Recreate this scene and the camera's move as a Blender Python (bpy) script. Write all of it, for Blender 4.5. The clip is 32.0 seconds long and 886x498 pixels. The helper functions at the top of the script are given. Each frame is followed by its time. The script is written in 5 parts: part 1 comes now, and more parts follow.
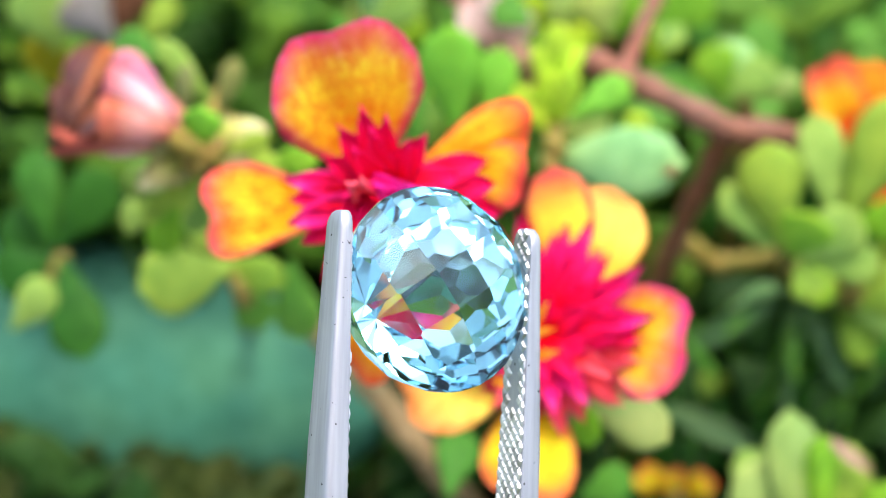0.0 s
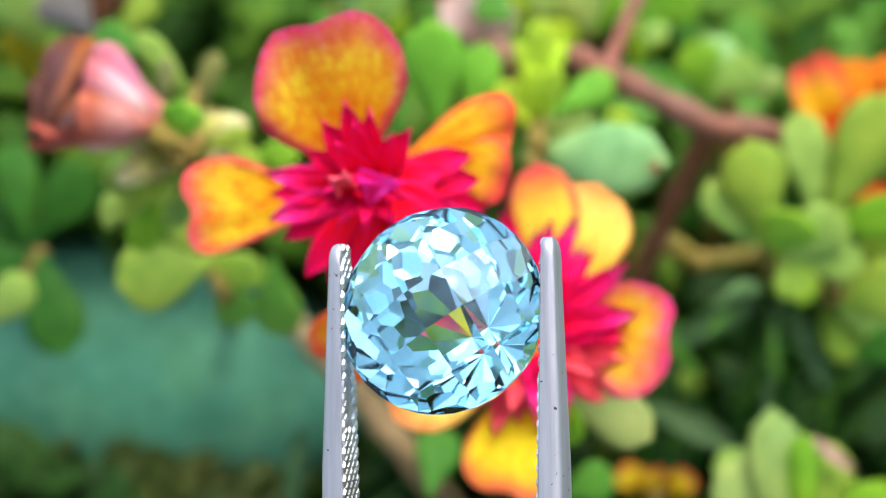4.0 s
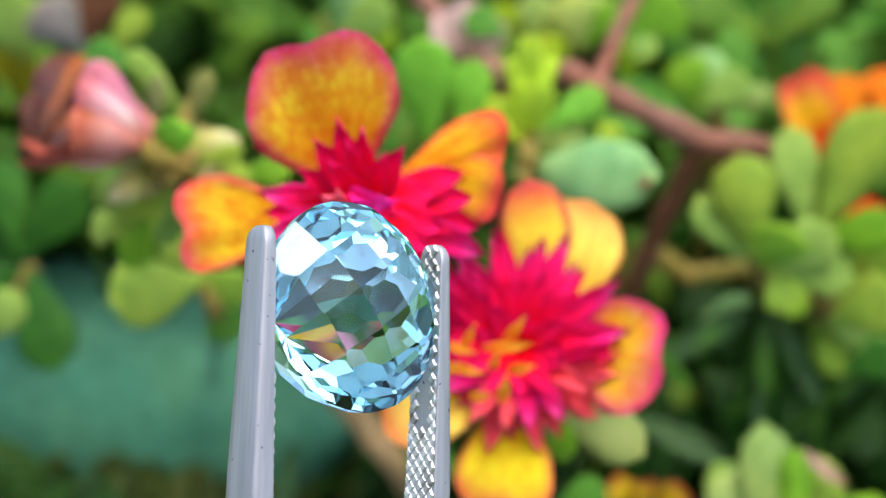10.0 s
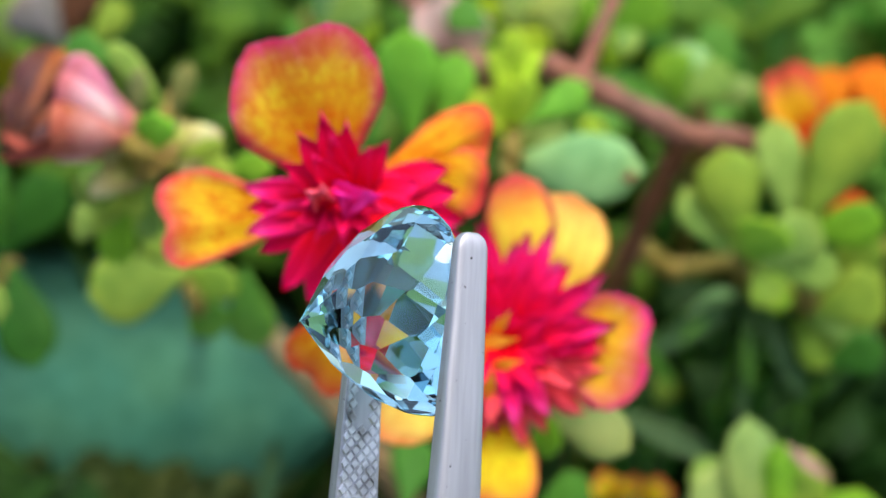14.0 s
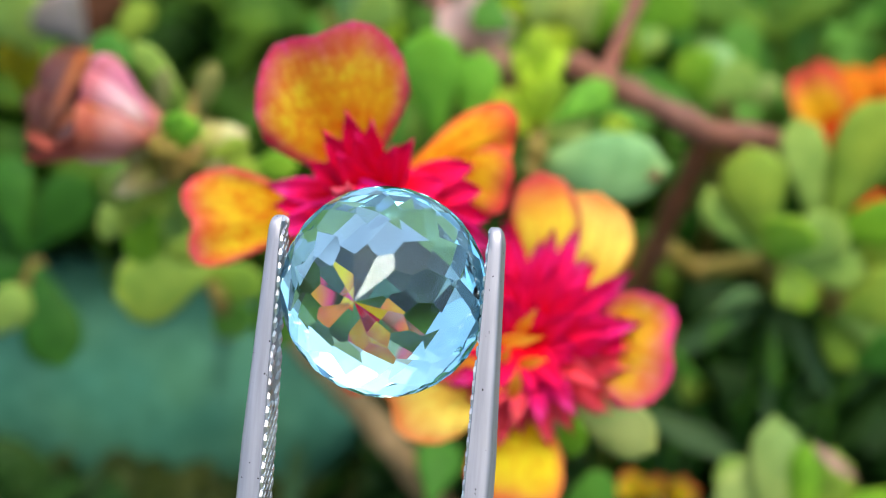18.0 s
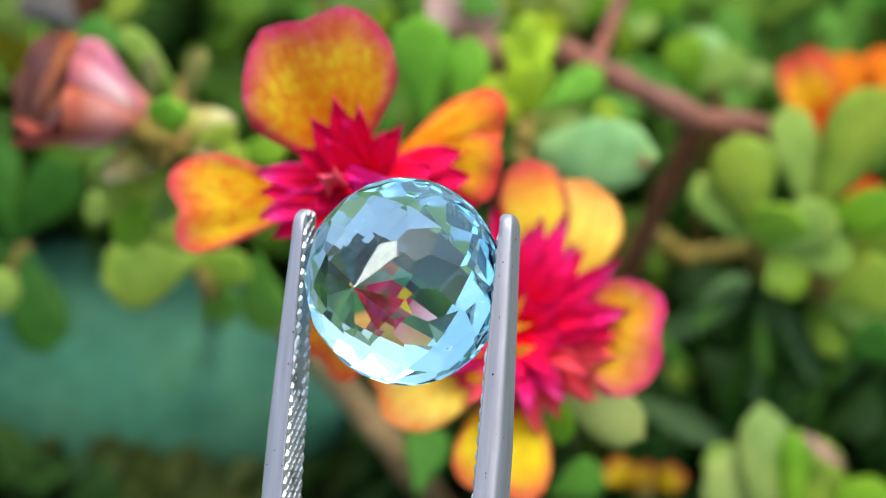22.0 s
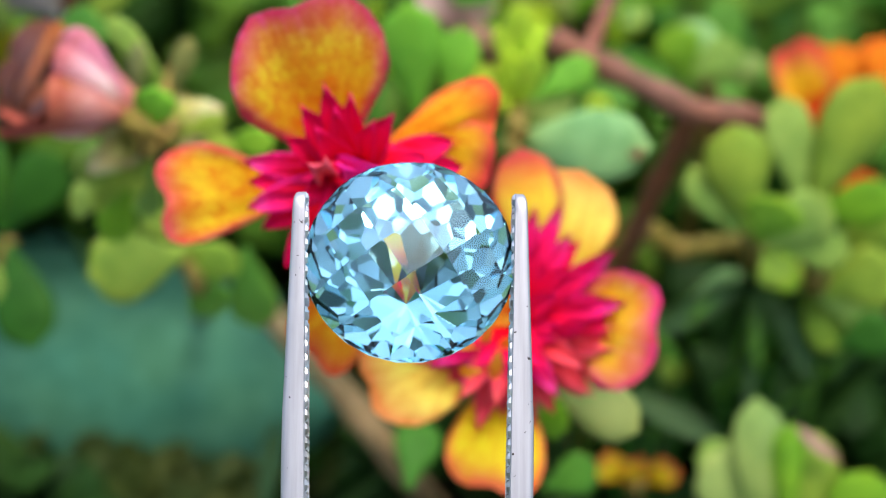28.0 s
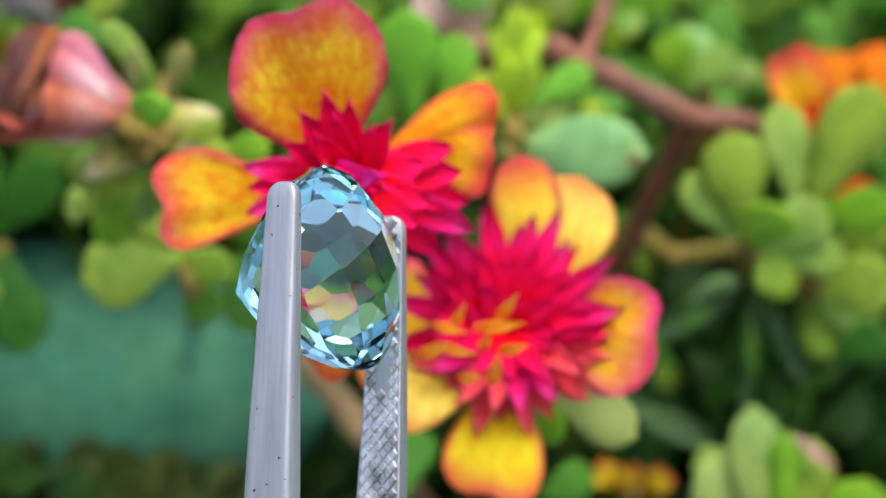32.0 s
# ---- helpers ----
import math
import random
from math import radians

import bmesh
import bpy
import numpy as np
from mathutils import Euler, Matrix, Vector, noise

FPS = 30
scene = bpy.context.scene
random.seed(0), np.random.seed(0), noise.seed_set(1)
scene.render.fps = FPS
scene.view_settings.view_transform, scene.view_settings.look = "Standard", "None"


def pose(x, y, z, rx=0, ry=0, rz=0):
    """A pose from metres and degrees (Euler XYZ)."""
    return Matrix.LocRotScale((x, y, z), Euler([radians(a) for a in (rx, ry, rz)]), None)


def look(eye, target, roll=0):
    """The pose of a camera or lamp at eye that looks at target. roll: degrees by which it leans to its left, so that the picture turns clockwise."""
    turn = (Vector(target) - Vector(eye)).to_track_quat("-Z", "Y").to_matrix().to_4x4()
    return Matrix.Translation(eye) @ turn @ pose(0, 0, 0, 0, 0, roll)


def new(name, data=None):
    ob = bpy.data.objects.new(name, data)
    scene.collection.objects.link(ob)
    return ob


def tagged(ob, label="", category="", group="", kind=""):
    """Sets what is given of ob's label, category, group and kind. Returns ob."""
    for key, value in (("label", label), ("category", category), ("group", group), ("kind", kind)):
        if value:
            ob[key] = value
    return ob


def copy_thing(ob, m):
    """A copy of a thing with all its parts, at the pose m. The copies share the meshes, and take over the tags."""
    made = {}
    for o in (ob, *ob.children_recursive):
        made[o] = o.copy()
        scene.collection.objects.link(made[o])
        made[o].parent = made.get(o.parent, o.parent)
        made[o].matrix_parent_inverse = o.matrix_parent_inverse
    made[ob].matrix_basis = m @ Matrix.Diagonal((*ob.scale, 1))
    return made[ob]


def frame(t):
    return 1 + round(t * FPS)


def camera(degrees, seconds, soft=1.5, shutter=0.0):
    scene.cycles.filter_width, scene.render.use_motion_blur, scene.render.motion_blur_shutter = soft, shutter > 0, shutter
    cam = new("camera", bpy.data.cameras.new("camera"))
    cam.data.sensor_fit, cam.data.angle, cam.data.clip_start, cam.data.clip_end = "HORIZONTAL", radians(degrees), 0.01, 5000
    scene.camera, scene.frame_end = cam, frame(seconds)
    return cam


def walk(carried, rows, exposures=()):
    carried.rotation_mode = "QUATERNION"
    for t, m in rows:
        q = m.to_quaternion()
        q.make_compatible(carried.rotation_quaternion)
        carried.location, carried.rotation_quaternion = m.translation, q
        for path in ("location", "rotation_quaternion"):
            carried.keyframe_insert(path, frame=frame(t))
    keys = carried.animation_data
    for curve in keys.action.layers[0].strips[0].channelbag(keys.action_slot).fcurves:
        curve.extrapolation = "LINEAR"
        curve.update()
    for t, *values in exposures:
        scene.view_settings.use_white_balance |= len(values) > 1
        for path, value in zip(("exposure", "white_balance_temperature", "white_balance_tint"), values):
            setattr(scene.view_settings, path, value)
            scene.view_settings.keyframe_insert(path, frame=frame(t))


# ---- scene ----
cam = camera(26.15, 32.0, soft=0.95)
cam.data.dof.use_dof = True
cam.data.dof.focus_distance = 0.1065
cam.data.dof.aperture_fstop = 38.0
walk(cam, [
    (0, pose(0.00106, -0.00128, 0.20042, 54.827, 0.609, 0.819)),
    (0.5, pose(0.00072, -0.00058, 0.19997, 54.639, 0.452, 0.767)),
    (1, pose(0.00057, -0.00005, 0.19984, 54.599, 0.345, 0.576)),
    (1.5, pose(0.00064, -0.00022, 0.19972, 54.646, 0.283, 0.539)),
    (2, pose(0.00036, -0.00004, 0.19955, 54.666, 0.166, 0.432)),
    (2.5, pose(0.00046, 0.00023, 0.19954, 54.559, 0.131, 0.442)),
    (3, pose(0.00060, -0.00008, 0.19953, 54.689, 0.154, 0.450)),
    (3.5, pose(0.00063, -0.00029, 0.19951, 54.763, 0.094, 0.432)),
    (5.5, pose(0.00030, 0.00010, 0.19961, 54.691, -0.030, 0.261)),
    (6, pose(0.00045, 0.00009, 0.19958, 54.729, 0.090, 0.205)),
    (6.5, pose(0.00046, -0.00016, 0.19958, 54.879, 0.071, 0.204)),
    (7, pose(0.00012, 0.00016, 0.19987, 54.780, 0.019, 0.053)),
    (7.5, pose(-0.00003, -0.00017, 0.19962, 54.953, -0.011, -0.035)),
    (8, pose(0.00029, -0.00011, 0.19988, 54.962, 0.060, 0.070)),
    (8.5, pose(0.00047, -0.00010, 0.19986, 55.031, 0.047, 0.104)),
    (9, pose(0.00000, -0.00000, 0.20000, 55.000, 0.000, 0.000)),
    (9.5, pose(0.00029, -0.00030, 0.19983, 55.146, 0.090, -0.003)),
    (10, pose(0.00018, -0.00012, 0.20014, 55.063, -0.035, -0.021)),
    (10.5, pose(0.00035, -0.00001, 0.19973, 55.057, -0.131, -0.234)),
    (11, pose(0.00041, 0.00019, 0.20008, 54.905, -0.181, -0.245)),
    (11.5, pose(0.00020, 0.00026, 0.19989, 54.869, -0.265, -0.259)),
    (12, pose(0.00013, 0.00021, 0.19972, 54.938, -0.215, -0.306)),
    (12.5, pose(0.00033, 0.00009, 0.19979, 54.997, -0.241, -0.317)),
    (13, pose(0.00023, 0.00049, 0.19928, 55.082, -0.387, -0.537)),
    (13.5, pose(-0.00046, 0.00048, 0.19907, 55.133, -0.361, -0.597)),
    (14, pose(-0.00016, 0.00076, 0.19957, 54.890, -0.316, -0.554)),
    (14.5, pose(-0.00038, 0.00041, 0.19957, 54.994, -0.308, -0.596)),
    (15, pose(-0.00011, 0.00076, 0.19915, 54.939, -0.114, -0.375)),
    (15.5, pose(0.00002, 0.00062, 0.19892, 55.011, -0.053, -0.182)),
    (17.5, pose(0.00001, 0.00055, 0.19911, 54.969, 0.251, -0.015)),
    (18, pose(-0.00035, 0.00067, 0.19930, 54.951, 0.160, -0.047)),
    (18.5, pose(-0.00051, 0.00102, 0.19937, 54.815, 0.125, -0.116)),
    (19, pose(-0.00016, 0.00063, 0.19928, 54.887, 0.174, -0.064)),
    (19.5, pose(-0.00028, 0.00105, 0.19938, 54.673, 0.084, -0.137)),
    (20, pose(0.00004, 0.00092, 0.19927, 54.717, 0.141, -0.196)),
    (20.5, pose(0.00037, 0.00085, 0.19926, 54.706, 0.259, -0.118)),
    (21, pose(0.00037, 0.00100, 0.19917, 54.594, -0.004, -0.337)),
    (21.5, pose(-0.00030, 0.00112, 0.19933, 54.525, -0.145, -0.233)),
    (22, pose(-0.00015, 0.00119, 0.19915, 54.489, -0.157, -0.172)),
    (22.5, pose(-0.00038, 0.00120, 0.19899, 54.472, -0.120, -0.197)),
    (23, pose(-0.00010, 0.00122, 0.19876, 54.493, -0.005, -0.185)),
    (23.5, pose(-0.00015, 0.00133, 0.19872, 54.479, -0.113, -0.289)),
    (24, pose(-0.00045, 0.00125, 0.19905, 54.398, -0.174, -0.279)),
    (24.5, pose(-0.00029, 0.00130, 0.19851, 54.487, -0.140, -0.206)),
    (25, pose(-0.00045, 0.00167, 0.19820, 54.435, -0.176, -0.269)),
    (25.5, pose(-0.00051, 0.00183, 0.19845, 54.345, -0.266, -0.285)),
    (27.5, pose(-0.00052, 0.00257, 0.19766, 54.398, -0.328, -0.461)),
    (28, pose(-0.00055, 0.00300, 0.19730, 54.404, -0.340, -0.530)),
    (28.5, pose(-0.00079, 0.00353, 0.19720, 54.357, -0.656, -0.640)),
    (29, pose(-0.00083, 0.00328, 0.19690, 54.482, -0.454, -0.722)),
    (29.5, pose(-0.00086, 0.00355, 0.19695, 54.344, -0.524, -0.729)),
    (30, pose(-0.00098, 0.00348, 0.19719, 54.317, -0.572, -0.716)),
    (30.5, pose(-0.00079, 0.00307, 0.19709, 54.517, -0.415, -0.621)),
    (31, pose(-0.00085, 0.00323, 0.19698, 54.615, -0.434, -0.538)),
    (31.5, pose(-0.00114, 0.00323, 0.19685, 54.624, -0.526, -0.672)),
    (32, pose(-0.00122, 0.00339, 0.19695, 54.605, -0.599, -0.729)),
], exposures=[(0, 1.98, 6620, 8), (3, 1.78, 6620, 8), (9, 1.53, 6620, 8), (20, 1.36, 6620, 8), (32, 1.36, 6620, 8)])

# ---- light: bright overcast daylight, high sun behind thin cloud ----
SUN_EL, SUN_AZ = radians(80), radians(97)
world = bpy.data.worlds.new("sky")
scene.world = world
world.use_nodes = True
wn = world.node_tree
sky = wn.nodes.new("ShaderNodeTexSky")
sky.sky_type, sky.sun_disc = "NISHITA", False
sky.sun_elevation, sky.sun_rotation = SUN_EL, SUN_AZ
sky.air_density, sky.dust_density = 1.0, 3.0
haze = wn.nodes.new("ShaderNodeHueSaturation")  # thin white cloud over the blue
haze.inputs["Saturation"].default_value = 0.85
wn.links.new(sky.outputs[0], haze.inputs["Color"])
wn.links.new(haze.outputs[0], wn.nodes["Background"].inputs[0])
wn.nodes["Background"].inputs[1].default_value = 0.15
sun = new("sun", bpy.data.lights.new("sun", "SUN"))
sun.data.energy, sun.data.angle, sun.data.color = 0.7, radians(28), (1.0, 0.93, 0.84)
sun.matrix_world = look((math.sin(SUN_AZ) * math.cos(SUN_EL) * 5, math.cos(SUN_AZ) * math.cos(SUN_EL) * 5, math.sin(SUN_EL) * 5), (0, 0, 0))


# ---- materials ----
def shader(name):
    m = bpy.data.materials.new(name)
    m.use_nodes = True
    return m, m.node_tree, m.node_tree.nodes["Principled BSDF"]


def node(tree, kind, **values):
    n = tree.nodes.new(kind)
    for key, value in values.items():
        n.inputs[key.replace("_", " ")].default_value = value
    return n


def ramp(tree, source, stops):
    n = tree.nodes.new("ShaderNodeValToRGB")
    while len(n.color_ramp.elements) < len(stops):
        n.color_ramp.elements.new(0.5)
    for e, (at, colour) in zip(n.color_ramp.elements, stops):
        e.position, e.color = at, (*colour, 1)
    tree.links.new(source, n.inputs[0])
    return n.outputs[0]


def blend(tree, kind, factor, a, b):
    n = tree.nodes.new("ShaderNodeMix")
    n.data_type, n.blend_type = "RGBA", kind
    for socket, value in ((n.inputs[0], factor), (n.inputs[6], a), (n.inputs[7], b)):
        if isinstance(value, bpy.types.NodeSocket):
            tree.links.new(value, socket)
        else:
            socket.default_value = value if isinstance(value, float) else (*value, 1)
    return n.outputs[2]


def relief(tree, bsdf, source, strength, distance):
    n = node(tree, "ShaderNodeBump", Strength=strength, Distance=distance)
    tree.links.new(source, n.inputs["Height"])
    tree.links.new(n.outputs[0], bsdf.inputs["Normal"])


def noise_of(tree, scale, detail=3.0, coords="Object"):
    tc = tree.nodes.new("ShaderNodeTexCoord")
    n = node(tree, "ShaderNodeTexNoise", Scale=scale, Detail=detail)
    tree.links.new(tc.outputs[coords], n.inputs["Vector"])
    return n.outputs[0]


def let_light_through(m, tree, bsdf, colour, share):
    """Thin plant tissue: part of the light passes to the other side."""
    t = tree.nodes.new("ShaderNodeBsdfTranslucent")
    if isinstance(colour, bpy.types.NodeSocket):
        tree.links.new(colour, t.inputs[0])
    else:
        t.inputs[0].default_value = (*colour, 1)
    mix = node(tree, "ShaderNodeMixShader", Fac=share)
    tree.links.new(bsdf.outputs[0], mix.inputs[1])
    tree.links.new(t.outputs[0], mix.inputs[2])
    tree.links.new(mix.outputs[0], tree.nodes["Material Output"].inputs[0])


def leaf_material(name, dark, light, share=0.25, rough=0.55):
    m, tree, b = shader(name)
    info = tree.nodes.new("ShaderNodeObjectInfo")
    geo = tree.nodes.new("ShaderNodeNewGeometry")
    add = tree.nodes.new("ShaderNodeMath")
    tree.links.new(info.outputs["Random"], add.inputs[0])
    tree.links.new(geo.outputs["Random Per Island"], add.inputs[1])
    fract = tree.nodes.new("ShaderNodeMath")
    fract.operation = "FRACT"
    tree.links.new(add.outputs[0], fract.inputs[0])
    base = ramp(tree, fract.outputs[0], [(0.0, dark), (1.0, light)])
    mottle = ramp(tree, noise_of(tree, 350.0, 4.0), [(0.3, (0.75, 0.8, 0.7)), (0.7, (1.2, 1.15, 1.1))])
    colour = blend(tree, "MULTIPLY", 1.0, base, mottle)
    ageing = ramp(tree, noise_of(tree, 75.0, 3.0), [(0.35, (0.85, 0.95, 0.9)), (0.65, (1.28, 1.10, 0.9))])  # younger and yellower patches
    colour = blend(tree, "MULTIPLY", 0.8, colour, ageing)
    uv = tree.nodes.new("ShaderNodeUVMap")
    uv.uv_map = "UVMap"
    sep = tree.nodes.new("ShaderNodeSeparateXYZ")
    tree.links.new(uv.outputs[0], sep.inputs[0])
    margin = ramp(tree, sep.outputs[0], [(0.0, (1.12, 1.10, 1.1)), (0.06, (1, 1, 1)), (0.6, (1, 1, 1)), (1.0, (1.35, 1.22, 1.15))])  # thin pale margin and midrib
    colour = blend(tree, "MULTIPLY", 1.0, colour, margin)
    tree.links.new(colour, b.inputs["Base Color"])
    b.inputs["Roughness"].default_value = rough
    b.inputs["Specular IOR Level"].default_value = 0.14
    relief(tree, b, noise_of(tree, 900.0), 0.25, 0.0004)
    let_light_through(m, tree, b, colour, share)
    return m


def petal_material(name, stops, edge, edge_from, share=0.3, streak=(0.62, 0.45, 0.6), fleck=(0.97, 0.78, 0.8)):
    """Colour runs along the petal (UV v), with a margin of its own colour (UV u), long streaks and fine veins."""
    m, tree, b = shader(name)
    uv = tree.nodes.new("ShaderNodeUVMap")
    uv.uv_map = "UVMap"
    sep = tree.nodes.new("ShaderNodeSeparateXYZ")
    tree.links.new(uv.outputs[0], sep.inputs[0])
    fan = tree.nodes.new("ShaderNodeUVMap")
    fan.uv_map = "span"
    info = tree.nodes.new("ShaderNodeObjectInfo")
    stretch = node(tree, "ShaderNodeMapping", Scale=(7.0, 1.6, 1.0))
    tree.links.new(fan.outputs[0], stretch.inputs["Vector"])
    tree.links.new(info.outputs["Random"], stretch.inputs["Location"])
    lines = node(tree, "ShaderNodeTexNoise", Scale=2.2, Detail=5.0, Roughness=0.65)
    tree.links.new(stretch.outputs[0], lines.inputs["Vector"])
    along = ramp(tree, sep.outputs[1], stops)
    wobble = blend(tree, "MIX", 0.5, noise_of(tree, 260.0, 4.0), lines.outputs[0])
    add = node(tree, "ShaderNodeMath")
    add.operation = "MULTIPLY_ADD"
    tree.links.new(wobble, add.inputs[0])
    add.inputs[1].default_value = 1.1
    tree.links.new(sep.outputs[0], add.inputs[2])
    rim = ramp(tree, add.outputs[0], [(min(0.9, (edge_from + 0.42) / 1.5), (0, 0, 0)), (min(1.0, (edge_from + 0.95) / 1.5), (1, 1, 1))])
    scale = node(tree, "ShaderNodeMath")
    scale.operation = "DIVIDE"
    scale.inputs[1].default_value = 1.5
    tree.links.new(add.outputs[0], scale.inputs[0])
    tree.links.new(scale.outputs[0], rim.node.inputs[0])
    colour = blend(tree, "MIX", rim, along, edge)
    flecks = ramp(tree, noise_of(tree, 800.0, 5.0), [(0.46, (1, 1, 1)), (0.60, fleck)])
    colour = blend(tree, "MULTIPLY", 0.8, colour, flecks)
    grain = ramp(tree, noise_of(tree, 3200.0, 3.0), [(0.36, (1.06, 1.12, 1.1)), (0.62, fleck)])
    colour = blend(tree, "MULTIPLY", 0.6, colour, grain)
    veins = ramp(tree, lines.outputs[0], [(0.40, streak), (0.58, (1.06, 1.06, 1.0))])
    colour = blend(tree, "MULTIPLY", 0.75, colour, veins)
    tree.links.new(colour, b.inputs["Base Color"])
    b.inputs["Roughness"].default_value = 0.6
    b.inputs["Specular IOR Level"].default_value = 0.06
    relief(tree, b, lines.outputs[0], 0.35, 0.0004)
    let_light_through(m, tree, b, colour, share)
    return m


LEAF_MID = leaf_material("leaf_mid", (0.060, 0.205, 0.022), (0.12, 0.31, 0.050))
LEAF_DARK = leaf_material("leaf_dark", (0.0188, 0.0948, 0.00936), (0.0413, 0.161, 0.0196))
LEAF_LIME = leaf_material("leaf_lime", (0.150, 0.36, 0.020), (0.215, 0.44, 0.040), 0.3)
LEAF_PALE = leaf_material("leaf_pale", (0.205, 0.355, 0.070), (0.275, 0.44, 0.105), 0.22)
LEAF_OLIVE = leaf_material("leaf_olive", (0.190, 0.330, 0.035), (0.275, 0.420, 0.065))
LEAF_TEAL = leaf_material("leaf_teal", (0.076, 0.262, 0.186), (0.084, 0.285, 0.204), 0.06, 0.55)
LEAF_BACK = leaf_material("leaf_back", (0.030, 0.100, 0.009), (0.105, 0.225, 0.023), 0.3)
# Pale leaf colour with sunlight put into it.
LEAF_PALE_SUNLIT = leaf_material("leaf_pale_sunlit", (0.46, 0.62, 0.16), (0.52, 0.68, 0.22), 0.3)
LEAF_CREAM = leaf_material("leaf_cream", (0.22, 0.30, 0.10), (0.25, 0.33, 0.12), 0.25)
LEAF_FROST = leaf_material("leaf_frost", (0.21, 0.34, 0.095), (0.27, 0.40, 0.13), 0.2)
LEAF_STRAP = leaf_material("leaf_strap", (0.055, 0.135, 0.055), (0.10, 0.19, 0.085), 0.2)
# Leaf green darkened to carry the shade low between the stems.
LEAF_DEEP_SHADE = leaf_material("leaf_deep_shade", (0.011, 0.043, 0.007), (0.027, 0.083, 0.016))
# Olive-brown leaf colour, darkened for the shadow below the broad leaf.
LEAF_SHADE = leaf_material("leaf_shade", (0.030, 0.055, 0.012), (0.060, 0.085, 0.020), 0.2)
# Young lime leaf colour, raised to carry sunlight behind the flowers.
LEAF_LIME_SUNLIT = leaf_material("leaf_lime_sunlit", (0.46, 0.68, 0.05), (0.54, 0.74, 0.08), 0.40)
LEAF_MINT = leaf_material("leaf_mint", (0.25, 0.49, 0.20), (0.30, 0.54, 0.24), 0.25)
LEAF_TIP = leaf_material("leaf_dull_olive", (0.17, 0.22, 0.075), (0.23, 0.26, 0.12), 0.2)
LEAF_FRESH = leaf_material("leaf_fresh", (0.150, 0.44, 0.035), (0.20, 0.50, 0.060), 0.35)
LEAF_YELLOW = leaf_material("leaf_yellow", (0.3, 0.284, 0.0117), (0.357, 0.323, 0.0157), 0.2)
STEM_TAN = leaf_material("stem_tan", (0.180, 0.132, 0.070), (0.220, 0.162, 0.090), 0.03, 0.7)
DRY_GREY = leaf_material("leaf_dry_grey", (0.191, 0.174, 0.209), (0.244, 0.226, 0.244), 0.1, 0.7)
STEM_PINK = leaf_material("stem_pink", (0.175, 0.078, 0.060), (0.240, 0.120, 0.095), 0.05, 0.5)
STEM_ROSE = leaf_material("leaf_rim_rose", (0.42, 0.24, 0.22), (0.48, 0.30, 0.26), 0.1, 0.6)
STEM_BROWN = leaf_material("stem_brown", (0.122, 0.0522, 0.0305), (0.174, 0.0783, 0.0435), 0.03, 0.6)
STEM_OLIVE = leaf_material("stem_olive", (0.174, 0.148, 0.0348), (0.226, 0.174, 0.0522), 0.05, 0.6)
PETAL = petal_material("petal_orange", [(0.0, (0.74, 0.05, 0.02)), (0.3, (0.88, 0.48, 0.01)), (0.65, (0.93, 0.72, 0.04)), (1.0, (0.88, 0.44, 0.08))], (0.80, 0.07, 0.27), 0.55, streak=(0.94, 0.6, 0.5))
PETAL_YELLOW = petal_material("petal_yellow", [(0.0, (0.82, 0.20, 0.02)), (0.3, (0.90, 0.66, 0.01)), (0.7, (0.94, 0.86, 0.04)), (1.0, (0.92, 0.60, 0.06))], (0.84, 0.22, 0.10), 0.72, 0.35, streak=(0.96, 0.78, 0.6), fleck=(0.98, 0.84, 0.8))
PETAL_TOP = petal_material("petal_gold_pink", [(0.0, (0.82, 0.10, 0.02)), (0.3, (0.94, 0.60, 0.02)), (0.7, (0.95, 0.88, 0.06)), (1.0, (0.94, 0.58, 0.14))], (0.86, 0.15, 0.32), 0.70, 0.5, streak=(0.95, 0.56, 0.5), fleck=(0.95, 0.60, 0.7))
PETAL_PALE = petal_material("petal_pale_yellow", [(0.0, (0.86, 0.14, 0.02)), (0.3, (0.86, 0.66, 0.06)), (0.7, (0.88, 0.82, 0.17)), (1.0, (0.82, 0.50, 0.14))], (0.84, 0.36, 0.12), 0.82, 0.35, streak=(0.95, 0.66, 0.5), fleck=(0.97, 0.88, 0.8))
PETAL_LOBE = petal_material("petal_red_lobe", [(0.0, (0.86, 0.34, 0.03)), (0.35, (0.88, 0.82, 0.10)), (0.66, (0.86, 0.76, 0.07)), (0.88, (0.78, 0.32, 0.05)), (1.0, (0.62, 0.08, 0.07))], (0.62, 0.08, 0.09), 0.56, 0.25, streak=(0.95, 0.7, 0.6), fleck=(0.97, 0.8, 0.8))
PETAL_FOLD = petal_material("petal_fold", [(0.0, (0.80, 0.12, 0.02)), (0.35, (0.82, 0.42, 0.01)), (0.7, (0.82, 0.50, 0.02)), (1.0, (0.78, 0.27, 0.03))], (0.74, 0.14, 0.06), 0.62, 0.25, streak=(0.92, 0.36, 0.5), fleck=(0.97, 0.72, 0.7))
PETAL_ROSE = petal_material("petal_dull_rose", [(0.0, (0.46, 0.14, 0.07)), (0.4, (0.46, 0.16, 0.11)), (0.8, (0.34, 0.09, 0.07)), (1.0, (0.26, 0.07, 0.05))], (0.48, 0.12, 0.08), 0.8, 0.12, streak=(0.85, 0.7, 0.7))
PETAL_LEFT = petal_material("petal_yellow_red_rim", [(0.0, (0.84, 0.10, 0.02)), (0.3, (0.86, 0.52, 0.01)), (0.65, (0.88, 0.74, 0.03)), (1.0, (0.80, 0.40, 0.05))], (0.84, 0.14, 0.16), 0.66, 0.25, streak=(0.94, 0.42, 0.5), fleck=(0.95, 0.58, 0.65))
